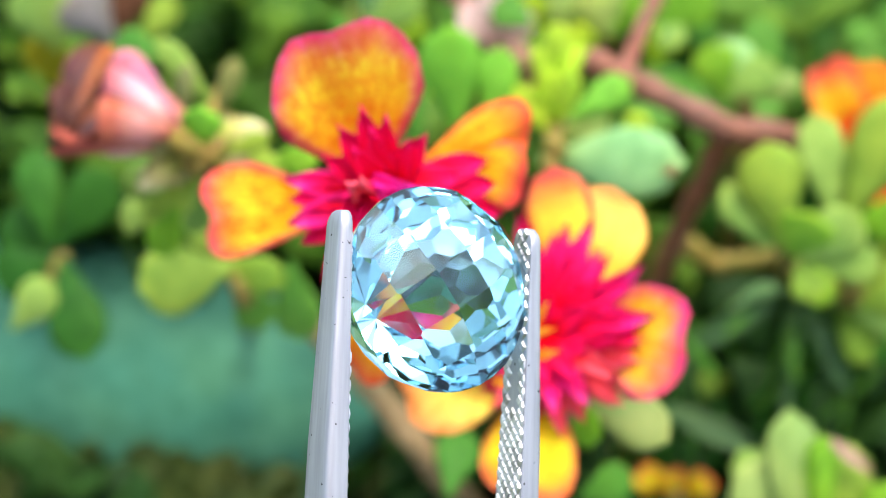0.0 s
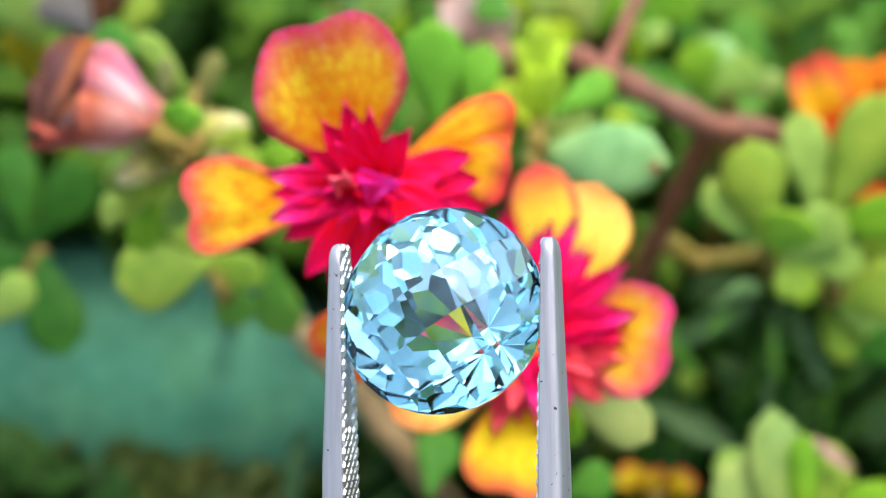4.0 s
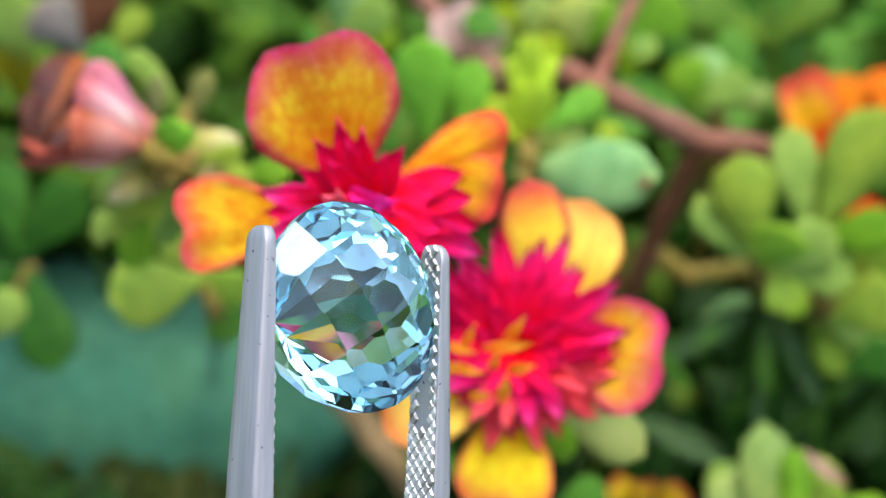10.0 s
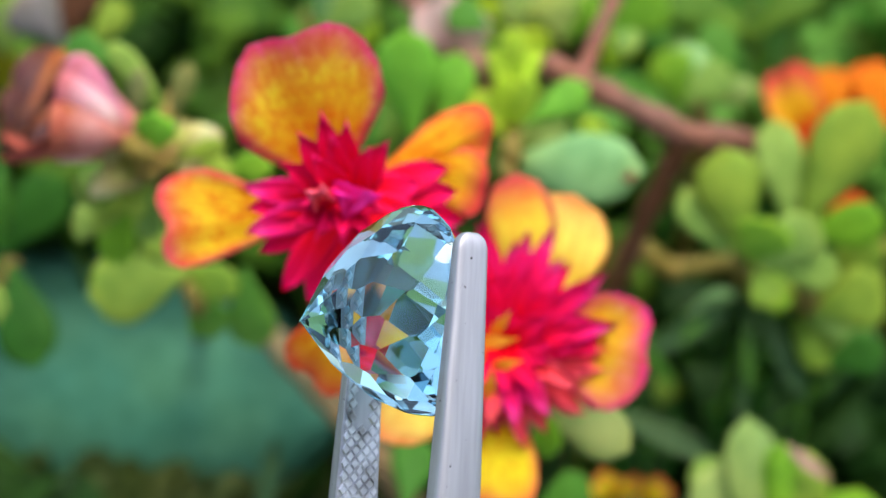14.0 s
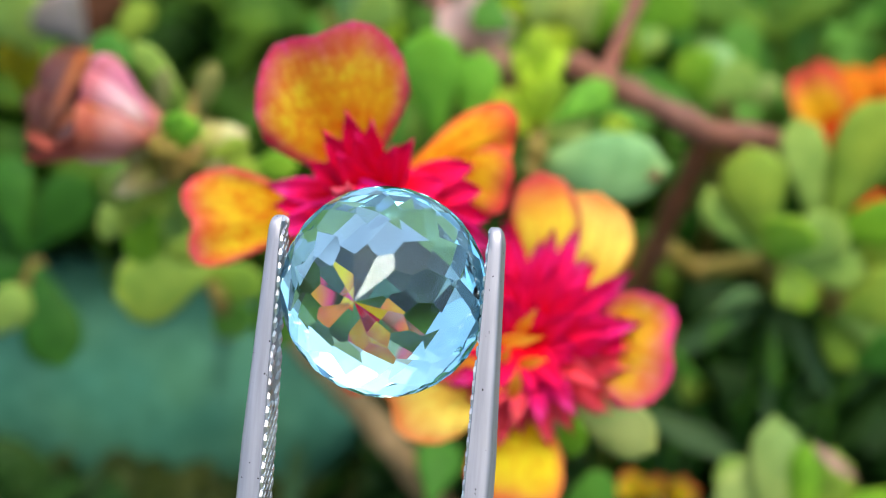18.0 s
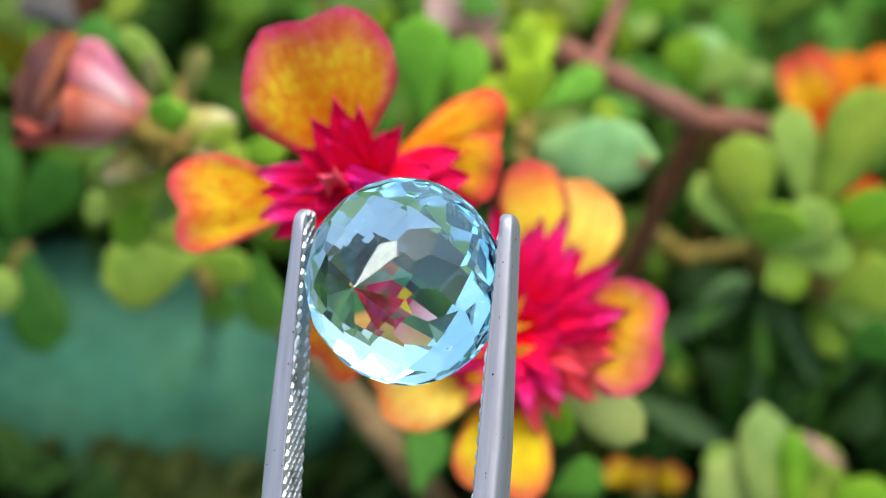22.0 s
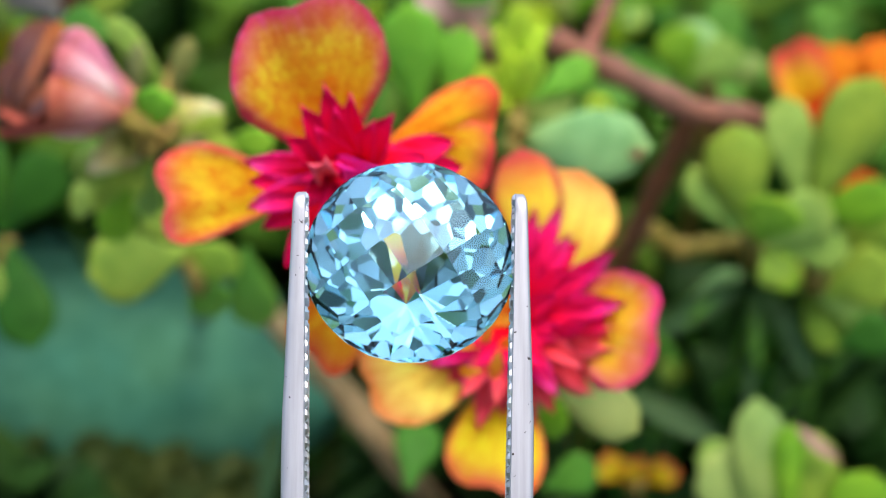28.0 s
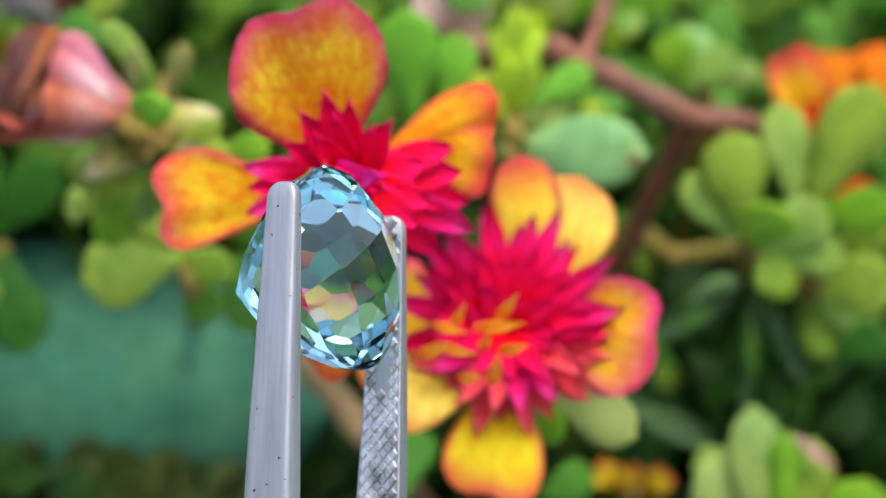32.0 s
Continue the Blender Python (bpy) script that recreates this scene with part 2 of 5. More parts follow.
PETAL_DRY = petal_material("petal_dry", [(0.0, (0.20, 0.085, 0.05)), (0.4, (0.17, 0.085, 0.085)), (0.8, (0.13, 0.07, 0.07)), (1.0, (0.24, 0.10, 0.05))], (0.26, 0.11, 0.06), 0.8, 0.12, streak=(0.45, 0.4, 0.45))
PETAL_RUST = petal_material("petal_rust", [(0.0, (0.50, 0.17, 0.04)), (0.5, (0.32, 0.14, 0.08)), (1.0, (0.40, 0.14, 0.05))], (0.44, 0.18, 0.10), 0.8, 0.12, streak=(0.5, 0.4, 0.4))
PETAL_BLUSH = petal_material("petal_blush", [(0.0, (0.66, 0.24, 0.20)), (0.4, (0.76, 0.34, 0.46)), (0.8, (0.72, 0.28, 0.40)), (1.0, (0.50, 0.18, 0.12))], (0.74, 0.30, 0.40), 0.8, 0.2, streak=(0.8, 0.6, 0.65))
PETAL_CORAL = petal_material("petal_coral", [(0.0, (0.46, 0.09, 0.03)), (0.25, (0.58, 0.23, 0.17)), (0.6, (0.62, 0.32, 0.29)), (0.9, (0.42, 0.13, 0.08)), (1.0, (0.26, 0.08, 0.04))], (0.50, 0.16, 0.10), 0.7, 0.15, streak=(0.8, 0.6, 0.6))
PETAL_GOLD = petal_material("petal_gold", [(0.0, (0.70, 0.05, 0.02)), (0.3, (0.76, 0.38, 0.01)), (0.62, (0.80, 0.55, 0.02)), (1.0, (0.74, 0.34, 0.04))], (0.66, 0.08, 0.08), 0.50, streak=(0.92, 0.5, 0.5))
PETAL_WRAP = petal_material("petal_rosy_white", [(0.0, (0.60, 0.20, 0.10)), (0.2, (0.60, 0.28, 0.22)), (0.5, (0.86, 0.68, 0.68)), (0.78, (0.74, 0.42, 0.48)), (0.94, (0.58, 0.20, 0.20)), (1.0, (0.42, 0.14, 0.06))], (0.66, 0.24, 0.30), 0.75, 0.12, streak=(0.9, 0.72, 0.74))
PETAL_EMBER = petal_material("petal_ember_red", [(0.0, (0.60, 0.03, 0.01)), (0.5, (0.70, 0.06, 0.012)), (1.0, (0.76, 0.14, 0.015))], (0.66, 0.05, 0.02), 0.8, streak=(0.95, 0.7, 0.7))
PETAL_FAR = petal_material("petal_plain_orange", [(0.0, (0.74, 0.10, 0.01)), (0.45, (0.80, 0.26, 0.012)), (1.0, (0.80, 0.34, 0.02))], (0.74, 0.14, 0.02), 0.8, streak=(0.95, 0.6, 0.6))
PETAL_PALE_SUNLIT = petal_material("petal_pale_sunlit", [(0.0, (0.62, 0.40, 0.34)), (0.5, (0.78, 0.62, 0.56)), (1.0, (0.80, 0.68, 0.62))], (0.80, 0.60, 0.54), 0.9, streak=(0.95, 0.9, 0.9))
PETAL_RED = petal_material("petal_crimson", [(0.0, (0.80, 0.001, 0.010)), (0.5, (0.90, 0.002, 0.026)), (0.85, (0.90, 0.005, 0.11)), (1.0, (0.88, 0.03, 0.32))], (0.88, 0.005, 0.12), 0.8, 0.15, streak=(0.94, 0.85, 0.85), fleck=(1, 1, 1))
PETAL_PINK = petal_material("petal_magenta", [(0.0, (0.80, 0.001, 0.010)), (0.5, (0.90, 0.004, 0.05)), (0.78, (0.92, 0.014, 0.22)), (1.0, (0.88, 0.17, 0.60))], (0.90, 0.02, 0.28), 0.7, 0.22, streak=(0.95, 0.85, 0.85), fleck=(1, 1, 1))
PETAL_MAGENTA = petal_material("petal_bright_magenta", [(0.0, (0.92, 0.004, 0.16)), (0.5, (0.95, 0.010, 0.34)), (1.0, (0.97, 0.07, 0.52))], (0.96, 0.02, 0.40), 0.8, 0.25, streak=(0.95, 0.9, 0.95), fleck=(1, 1, 1))
PETAL_SALMON = petal_material("petal_salmon", [(0.0, (0.90, 0.01, 0.015)), (0.5, (0.92, 0.025, 0.05)), (0.85, (0.94, 0.10, 0.14)), (1.0, (0.95, 0.36, 0.30))], (0.92, 0.10, 0.18), 0.7, 0.18, streak=(0.92, 0.88, 0.88), fleck=(1, 1, 1))
STAMEN = petal_material("stamen_orange", [(0.0, (0.95, 0.20, 0.02)), (0.5, (0.98, 0.40, 0.03)), (1.0, (1.0, 0.58, 0.08))], (0.98, 0.48, 0.05), 0.7, 0.35, streak=(0.95, 0.85, 0.8), fleck=(1, 1, 1))
WILTED = petal_material("petal_wilted", [(0.0, (0.62, 0.14, 0.08)), (0.25, (0.78, 0.36, 0.30)), (0.5, (0.88, 0.60, 0.57)), (0.66, (0.78, 0.36, 0.38)), (0.76, (0.50, 0.17, 0.07)), (0.86, (0.26, 0.10, 0.06)), (1.0, (0.16, 0.075, 0.05))], (0.36, 0.12, 0.06), 1.6, 0.12, streak=(0.55, 0.45, 0.45))
BUD = petal_material("bud_skin", [(0.0, (0.26, 0.40, 0.04)), (0.5, (0.46, 0.52, 0.14)), (1.0, (0.62, 0.58, 0.34))], (0.36, 0.42, 0.10), 1.0, 0.15, streak=(0.85, 0.9, 0.8))


def soil_material():
    """Soil darkened to carry the shade under the plants; unseen lawn added around it."""
    m, tree, b = shader("soil_and_lawn")
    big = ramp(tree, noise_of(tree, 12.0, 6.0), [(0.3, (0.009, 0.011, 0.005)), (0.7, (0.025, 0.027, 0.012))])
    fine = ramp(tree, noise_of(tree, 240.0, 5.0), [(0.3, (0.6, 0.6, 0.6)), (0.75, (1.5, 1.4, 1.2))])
    lawn = ramp(tree, noise_of(tree, 30.0, 6.0), [(0.3, (0.06, 0.11, 0.02)), (0.7, (0.16, 0.22, 0.06))])
    worn = ramp(tree, noise_of(tree, 0.8, 5.0), [(0.35, (0.75, 0.8, 0.7)), (0.7, (1.15, 1.05, 1.0))])
    lawn = blend(tree, "MULTIPLY", 1.0, lawn, worn)
    tc = tree.nodes.new("ShaderNodeTexCoord")
    away = tree.nodes.new("ShaderNodeVectorMath")
    away.operation = "DISTANCE"
    away.inputs[1].default_value = (0, 0.60, 0)
    tree.links.new(tc.outputs["Object"], away.inputs[0])
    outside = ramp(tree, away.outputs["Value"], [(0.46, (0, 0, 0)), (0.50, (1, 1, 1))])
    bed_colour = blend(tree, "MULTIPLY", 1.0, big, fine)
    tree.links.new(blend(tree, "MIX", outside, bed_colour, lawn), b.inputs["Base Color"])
    b.inputs["Roughness"].default_value = 0.95
    relief(tree, b, noise_of(tree, 160.0, 6.0), 0.8, 0.004)
    return m


def steel_material():
    m, tree, b = shader("brushed_steel")
    tc = tree.nodes.new("ShaderNodeTexCoord")
    stretch = node(tree, "ShaderNodeMapping", Scale=(3000.0, 3000.0, 160.0))
    tree.links.new(tc.outputs["Object"], stretch.inputs["Vector"])
    grain = node(tree, "ShaderNodeTexNoise", Scale=1.0, Detail=4.0)
    tree.links.new(stretch.outputs[0], grain.inputs["Vector"])
    tone = ramp(tree, grain.outputs[0], [(0.25, (0.36, 0.36, 0.39)), (0.75, (0.48, 0.48, 0.52))])
    pits = ramp(tree, noise_of(tree, 2600.0, 2.0), [(0.25, (0.16, 0.14, 0.13)), (0.285, (1, 1, 1))])
    tree.links.new(blend(tree, "MULTIPLY", 1.0, tone, pits), b.inputs["Base Color"])
    b.inputs["Metallic"].default_value = 1.0
    b.inputs["Roughness"].default_value = 0.55
    relief(tree, b, grain.outputs[0], 0.15, 0.00005)
    return m


def knurl_material():
    m, tree, b = shader("knurled_steel")
    stain = ramp(tree, noise_of(tree, 450.0, 4.0), [(0.32, (0.30, 0.29, 0.29)), (0.5, (0.72, 0.72, 0.76))])
    tree.links.new(stain, b.inputs["Base Color"])
    b.inputs["Metallic"].default_value = 1.0
    b.inputs["Roughness"].default_value = 0.44
    return m


def gem_material():
    m, tree, b = shader("aqua_gemstone")
    glass = node(tree, "ShaderNodeBsdfGlass", Color=(0.765, 0.942, 0.995, 1), Roughness=0.0, IOR=1.63)
    tree.links.new(glass.outputs[0], tree.nodes["Material Output"].inputs[0])
    return m


def plaster_material():
    m, tree, b = shader("backdrop_plaster")
    # Dark, pale and green patches, added to vary what the gem's facets show.
    patch = ramp(tree, noise_of(tree, 3.2, 5.0), [(0.39, (0.10, 0.10, 0.11)), (0.44, (0.46, 0.45, 0.53)), (0.56, (0.80, 0.77, 0.88))])
    shifted = tree.nodes.new("ShaderNodeTexCoord")
    far = node(tree, "ShaderNodeMapping", Location=(3.7, 1.9, 5.3))
    tree.links.new(shifted.outputs["Object"], far.inputs["Vector"])
    green_noise = node(tree, "ShaderNodeTexNoise", Scale=2.6, Detail=6.0)
    tree.links.new(far.outputs[0], green_noise.inputs["Vector"])
    green_patch = ramp(tree, green_noise.outputs[0], [(0.56, (0, 0, 0)), (0.62, (1, 1, 1))])
    tree.links.new(blend(tree, "MIX", green_patch, patch, (0.19, 0.27, 0.13)), b.inputs["Base Color"])
    b.inputs["Roughness"].default_value = 0.9
    relief(tree, b, noise_of(tree, 60.0, 5.0), 0.4, 0.004)
    return m


def paving_material():
    m, tree, b = shader("blue_grey_paving")
    tone = ramp(tree, noise_of(tree, 9.0, 5.0), [(0.32, (0.17, 0.22, 0.30)), (0.68, (0.29, 0.34, 0.43))])
    fine = ramp(tree, noise_of(tree, 300.0, 4.0), [(0.3, (0.8, 0.8, 0.8)), (0.7, (1.1, 1.1, 1.1))])
    info = tree.nodes.new("ShaderNodeObjectInfo")
    each = ramp(tree, info.outputs["Random"], [(0.0, (0.85, 0.86, 0.88)), (1.0, (1.08, 1.06, 1.04))])
    colour = blend(tree, "MULTIPLY", 1.0, blend(tree, "MULTIPLY", 1.0, tone, fine), each)
    tree.links.new(colour, b.inputs["Base Color"])
    b.inputs["Roughness"].default_value = 0.7
    relief(tree, b, noise_of(tree, 220.0, 5.0), 0.4, 0.002)
    return m


PAVING = paving_material()
PLASTER = plaster_material()
SOIL, STEEL, KNURL, GEM = soil_material(), steel_material(), knurl_material(), gem_material()


# ---- building ----
def mesh_of(name, bm, material, smooth=True):
    me = bpy.data.meshes.new(name)
    bm.normal_update()
    bm.to_mesh(me)
    bm.free()
    me.materials.append(material)
    if smooth:
        me.polygons.foreach_set("use_smooth", [True] * len(me.polygons))
    return me


def part(name, bm, material, parent, label="", smooth=True):
    """Links a bmesh, given in world metres or its parent's space, as one mesh under a thing or a part."""
    ob = new(name, mesh_of(name, bm, material, smooth))
    ob.parent = parent
    if parent is not None:
        ob.matrix_parent_inverse = parent.matrix_basis.inverted() if parent.parent is None else Matrix()
    if label:
        tagged(ob, label)
    return ob


def thing(name, at, label, category, group=""):
    ob = new(name)
    ob.empty_display_size = 0.01
    ob.matrix_basis = pose(*at)
    return tagged(ob, label, category, group)


def frame_of(base, tip, face):
    """Axes of a blade: along it, across it and out of its face."""
    b, t, f = Vector(base), Vector(tip), Vector(face)
    along = t - b
    length = along.length
    along.normalize()
    across = along.cross(f).normalized()
    out = across.cross(along).normalized()
    return b, along, across, out, length


def sheet(bm, place, rows, cols, thick, uv_of=None):
    """A closed thin body over a grid: place(s, w) gives a point and its normal, s from 0 to 1 and w from -1 to 1."""
    uvs = bm.loops.layers.uv.get("UVMap") or bm.loops.layers.uv.new("UVMap")
    span = bm.loops.layers.uv.get("span") or bm.loops.layers.uv.new("span")
    grids = []
    for side in (1, -1):
        g = []
        for i in range(rows + 1):
            line = []
            for j in range(cols + 1):
                s, w = i / rows, 2 * j / cols - 1
                p, n = place(s, w)
                fade = 1 - abs(w) ** 6
                rim = side < 0 and j in (0, cols)
                line.append((grids[0][i][j][0] if rim else bm.verts.new(p + n * (side * thick * 0.5 * fade)), s, w))
            g.append(line)
        grids.append(g)
    for side, g in zip((1, -1), grids):
        for i in range(rows):
            for j in range(cols):
                q = [g[i][j], g[i][j + 1], g[i + 1][j + 1], g[i + 1][j]]
                if side < 0:
                    q.reverse()
                f = bm.faces.new([v for v, _, _ in q])
                for loop, (_, s, w) in zip(f.loops, q):
                    loop[uvs].uv = (max(abs(w) ** 2, s ** 3), s)
                    loop[span].uv = (w, s)


def add_leaf(bm, base, tip, width, face=(0.0, -0.82, 0.57), curl=0.07, cup=0.04, thick=0.0005, rows=9, cols=10):
    """A fleshy spoon-shaped leaf, widest past its middle, with a rounded end."""
    b, along, across, out, length = frame_of(base, tip, face)

    def place(s, w):
        half = width * 0.5 * (0.16 + 0.84 * math.sin(min(1.0, s * 1.35) * math.pi / 2) ** 1.5) * math.sqrt(max(0.0, 1 - max(0.0, (s - 0.55) / 0.45) ** 2.4))
        rise = length * curl * math.sin(s * math.pi) - length * cup * w * w * math.sin(s * math.pi) * 0.5
        return b + along * (s * length) + across * (w * half) + out * rise, (out - across * (w * cup)).normalized()
    sheet(bm, place, rows, cols, thick)


def add_petal(bm, base, tip, width, face=(0.0, -0.82, 0.57), cup=0.10, curl=0.1, notch=0.12, ruffle=0.03, foot=0.12, seed=0.0, blunt=0.30, thick=0.00022, rows=10, cols=12):
    """A broad heart-shaped petal that fans out from its foot, with a rounded end, a notch and a waved rim."""
    b, along, across, out, length = frame_of(base, tip, face)
    spread = math.asin(min(0.98, width / (1.38 * length)))

    def place(s, w):
        a = w * spread * (0.62 + 0.38 * math.sin(min(1.0, s * 1.4) * math.pi / 2))
        reach = length * s * (1 - (notch * math.exp(-((w + 0.12 * math.sin(seed)) / 0.22) ** 2) + blunt * abs(w) ** 3.2) * s * s) + 0.03 * length * s * math.sin(w * 4 + seed * 3)
        side = foot * width * 0.5 * w * (1 - s)
        wave = ruffle * length * s * s * (math.sin(w * 5.2 + seed) + 0.6 * math.sin(w * 9.1 + 2.3 * seed))
        rise = length * (curl * math.sin(s * math.pi * 0.8) + cup * w * w * s) + wave
        return b + along * (reach * math.cos(a)) + across * (reach * math.sin(a) + side) + out * rise, (out - across * (w * cup * 2)).normalized()
    sheet(bm, place, rows, cols, thick)


def add_ray(bm, base, tip, width, face=(0.0, -0.82, 0.57), curl=0.1, thick=0.0003):
    """A narrow pointed inner petal."""
    b, along, across, out, length = frame_of(base, tip, face)

    def place(s, w):
        half = width * 0.5 * (0.45 + 0.55 * math.sin(min(1.0, s * 1.9) * math.pi / 2)) * max(0.0, 1 - max(0.0, (s - 0.55) / 0.45) ** 2.0)
        return b + along * (s * length) + across * (w * half) + out * (length * (curl * math.sin(s * math.pi) + 0.10 * w * w * s)), out
    sheet(bm, place, 8, 6, thick)


def smooth_path(points, steps=6):
    ps = [Vector(p) for p in points]
    ps = [ps[0] * 2 - ps[1]] + ps + [ps[-1] * 2 - ps[-2]]
    made = []
    for i in range(1, len(ps) - 2):
        for k in range(steps):
            u = k / steps
            p0, p1, p2, p3 = ps[i - 1:i + 3]
            made.append(0.5 * (2 * p1 + (p2 - p0) * u + (2 * p0 - 5 * p1 + 4 * p2 - p3) * u * u + (3 * p1 - 3 * p2 + p3 - p0) * u ** 3))
    return made + [ps[-2]]


def add_tube(bm, points, r0, r1, sides=8, knots=0.0, steps=6):
    """A tapering stem along a smooth line, with swollen joints if knots is set."""
    ps = smooth_path(points, steps)
    rings = []
    for i, p in enumerate(ps):
        d = (ps[min(i + 1, len(ps) - 1)] - ps[max(i - 1, 0)]).normalized()
        a = d.cross(Vector((0.31, 0.9, 0.27))).normalized()
        c = d.cross(a)
        u = i / (len(ps) - 1)
        r = (r0 + (r1 - r0) * u) * (1 + knots * math.sin(u * 17 + 1.0) ** 8)
        rings.append([bm.verts.new(p + (a * math.cos(k * math.tau / sides) + c * math.sin(k * math.tau / sides)) * r) for k in range(sides)])
    for q, s in zip(rings, rings[1:]):
        for k in range(sides):
            bm.faces.new((q[k], q[(k + 1) % sides], s[(k + 1) % sides], s[k]))
    bm.faces.new(rings[0][::-1])
    bm.faces.new(rings[-1])


def leaf(parent, base, tip, width, material, face=(0.0, -0.82, 0.57), curl=0.07, cup=0.04, label=""):
    bm = bmesh.new()
    add_leaf(bm, base, tip, width, face, curl, cup)
    return part("leaf", bm, material, parent, label)


def stem(parent, points, r0, r1, material, name="stem", knots=0.25, label=""):
    bm = bmesh.new()
    add_tube(bm, points, r0, r1, 10, knots)
    return part(name, bm, material, parent, label)


def petal(parent, base, tip, width, material, name="petal", label="", **shape):
    bm = bmesh.new()
    add_petal(bm, base, tip, width, **shape)
    return part(name, bm, material, parent, label)


def round_petal(parent, base, tip, width, material, label="", face=(0.0, -0.82, 0.57), curl=0.10, cup=0.10):
    bm = bmesh.new()
    add_leaf(bm, base, tip, width, face, curl, cup, 0.0003, 14, 12)
    return part("petal", bm, material, parent, label)


def ray(parent, base, tip, width, material, curl=0.1, face=(0.0, -0.82, 0.57), name="inner_petal"):
    bm = bmesh.new()
    add_ray(bm, base, tip, width, face, curl)
    return part(name, bm, material, parent)


# ---- ground ----
near = [-0.9 + 0.03 * k for k in range(61)]
lines = [-300.0, -90.0, -30.0, -10.0, -4.0, -2.0, -1.3] + near + [1.3, 2.0, 4.0, 10.0, 30.0, 90.0, 300.0]
bm = bmesh.new()
grid = []
for y in lines:
    row = []
    for x in lines:
        p = Vector((x, y + 0.4, 0.0))
        edge = min(1.0, 6 * max(0.0, 1 - max(abs(x), abs(y)) / 0.9))
        p.z = (0.012 * noise.noise(p * 9) - 0.006) * edge
        row.append(bm.verts.new(p))
    grid.append(row)
for q, r in zip(grid, grid[1:]):
    for k in range(len(lines) - 1):
        bm.faces.new((q[k], q[k + 1], r[k + 1], r[k]))
tagged(new("ground", mesh_of("ground", bm, SOIL)), "garden soil under the low plants, shade put into its dark colour", "ground", kind="structure")

# one row of unseen slabs edges the bed, added as pale blue ground for the gem
pavement = tagged(new("pavement"), "unseen blue-grey slabs along the bed, added to show pale in the gem", "pavement", kind="structure")
bm = bmesh.new()
bmesh.ops.create_cube(bm, size=1)
bmesh.ops.scale(bm, vec=(0.194, 0.194, 0.05), verts=bm.verts[:])
bmesh.ops.bevel(bm, geom=bm.edges[:], offset=0.004, segments=1, affect="EDGES")
slab_mesh = mesh_of("paving_slab", bm, PAVING, smooth=False)
for col in range(-16, 17):
    slab = new("paving_slab", slab_mesh)
    slab.parent = pavement
    slab.matrix_basis = pose(0.2 * col, 0.045, -0.003, 0, 0, 0.6 * math.sin(3.1 * col))

# Unseen wall, added to cut off low sky and fill the gem's reflections.
bm = bmesh.new()
bmesh.ops.create_cube(bm, size=1)
bmesh.ops.scale(bm, vec=(7.0, 0.2, 1.6), verts=bm.verts[:])
bmesh.ops.translate(bm, vec=(0, -1.2, 0.8), verts=bm.verts[:])
bmesh.ops.bevel(bm, geom=bm.edges[:], offset=0.015, segments=2, affect="EDGES")
tagged(new("gem_backdrop_wall", mesh_of("gem_backdrop_wall", bm, PLASTER, smooth=False)), "unseen wall added for the gem's reflections, with dark, pale and green patches", "wall", kind="structure")


# ---- flower with four broad orange petals and a crimson heart ----
flower = thing("double_flower", (-0.0056, 0.1211, -0.004), "orange-pink double purslane flower with crimson heart", "flower", "purslane flowers")
stem(flower, [(-0.0057, 0.1239, 0.1155), (-0.0079, 0.1506, 0.0926), (-0.0150, 0.2861, -0.004)], 0.0011, 0.0018, STEM_OLIVE, knots=0.1)
petal(flower, (-0.0067, 0.1218, 0.1194), (-0.0099, 0.1212, 0.1342), 0.0116, PETAL_TOP, face=(0.0, -0.62, 0.785), cup=0.08, curl=0.06, notch=0.05, seed=0.4, ruffle=0.04, label="broad orange petal with pink rim")
petal(flower, (-0.0076, 0.1218, 0.1177), (-0.0208, 0.1239, 0.1155), 0.0073, PETAL_LEFT, face=(0.12, -0.72, 0.68), cup=0.06, curl=0.10, notch=0.07, seed=1.7, label="golden orange petal")
petal(flower, (-0.0046, 0.1222, 0.1200), (0.0050, 0.1277, 0.1221), 0.0050, PETAL_FOLD, cup=-0.10, curl=0.10, notch=0.0, ruffle=0.05, seed=3.0, label="folded orange petal")
petal(flower, (-0.0017, 0.1249, 0.1206), (0.0049, 0.1235, 0.1187), 0.0053, PETAL_GOLD, cup=-0.06, curl=0.10, notch=0.02, seed=4.1)
petal(flower, (-0.0049, 0.1222, 0.1103), (-0.0093, 0.1203, 0.1024), 0.0060, PETAL_FOLD, cup=0.08, curl=0.06, notch=0.08, seed=5.2)
HEART = (-0.0056, 0.1174, 0.1218)
for tip, width, material in (
        ((-0.0074, 0.1170, 0.1299), 44, PETAL_RED), ((-0.0055, 0.1166, 0.1294), 42, PETAL_RED), ((-0.0091, 0.1169, 0.1282), 46, PETAL_RED), ((-0.0103, 0.1165, 0.1258), 42, PETAL_RED),
        ((-0.0025, 0.1166, 0.1277), 48, PETAL_RED), ((-0.0038, 0.1155, 0.1279), 42, PETAL_RED), ((-0.0066, 0.1152, 0.1292), 40, PETAL_RED), ((-0.0080, 0.1144, 0.1280), 44, PETAL_RED),
        ((-0.0134, 0.1172, 0.1233), 40, PETAL_PINK), ((-0.0130, 0.1163, 0.1220), 40, PETAL_RED), ((-0.0131, 0.1152, 0.1205), 42, PETAL_PINK), ((-0.0121, 0.1152, 0.1187), 42, PETAL_RED)):
    ray(flower, HEART, tip, width * 0.000054, material)
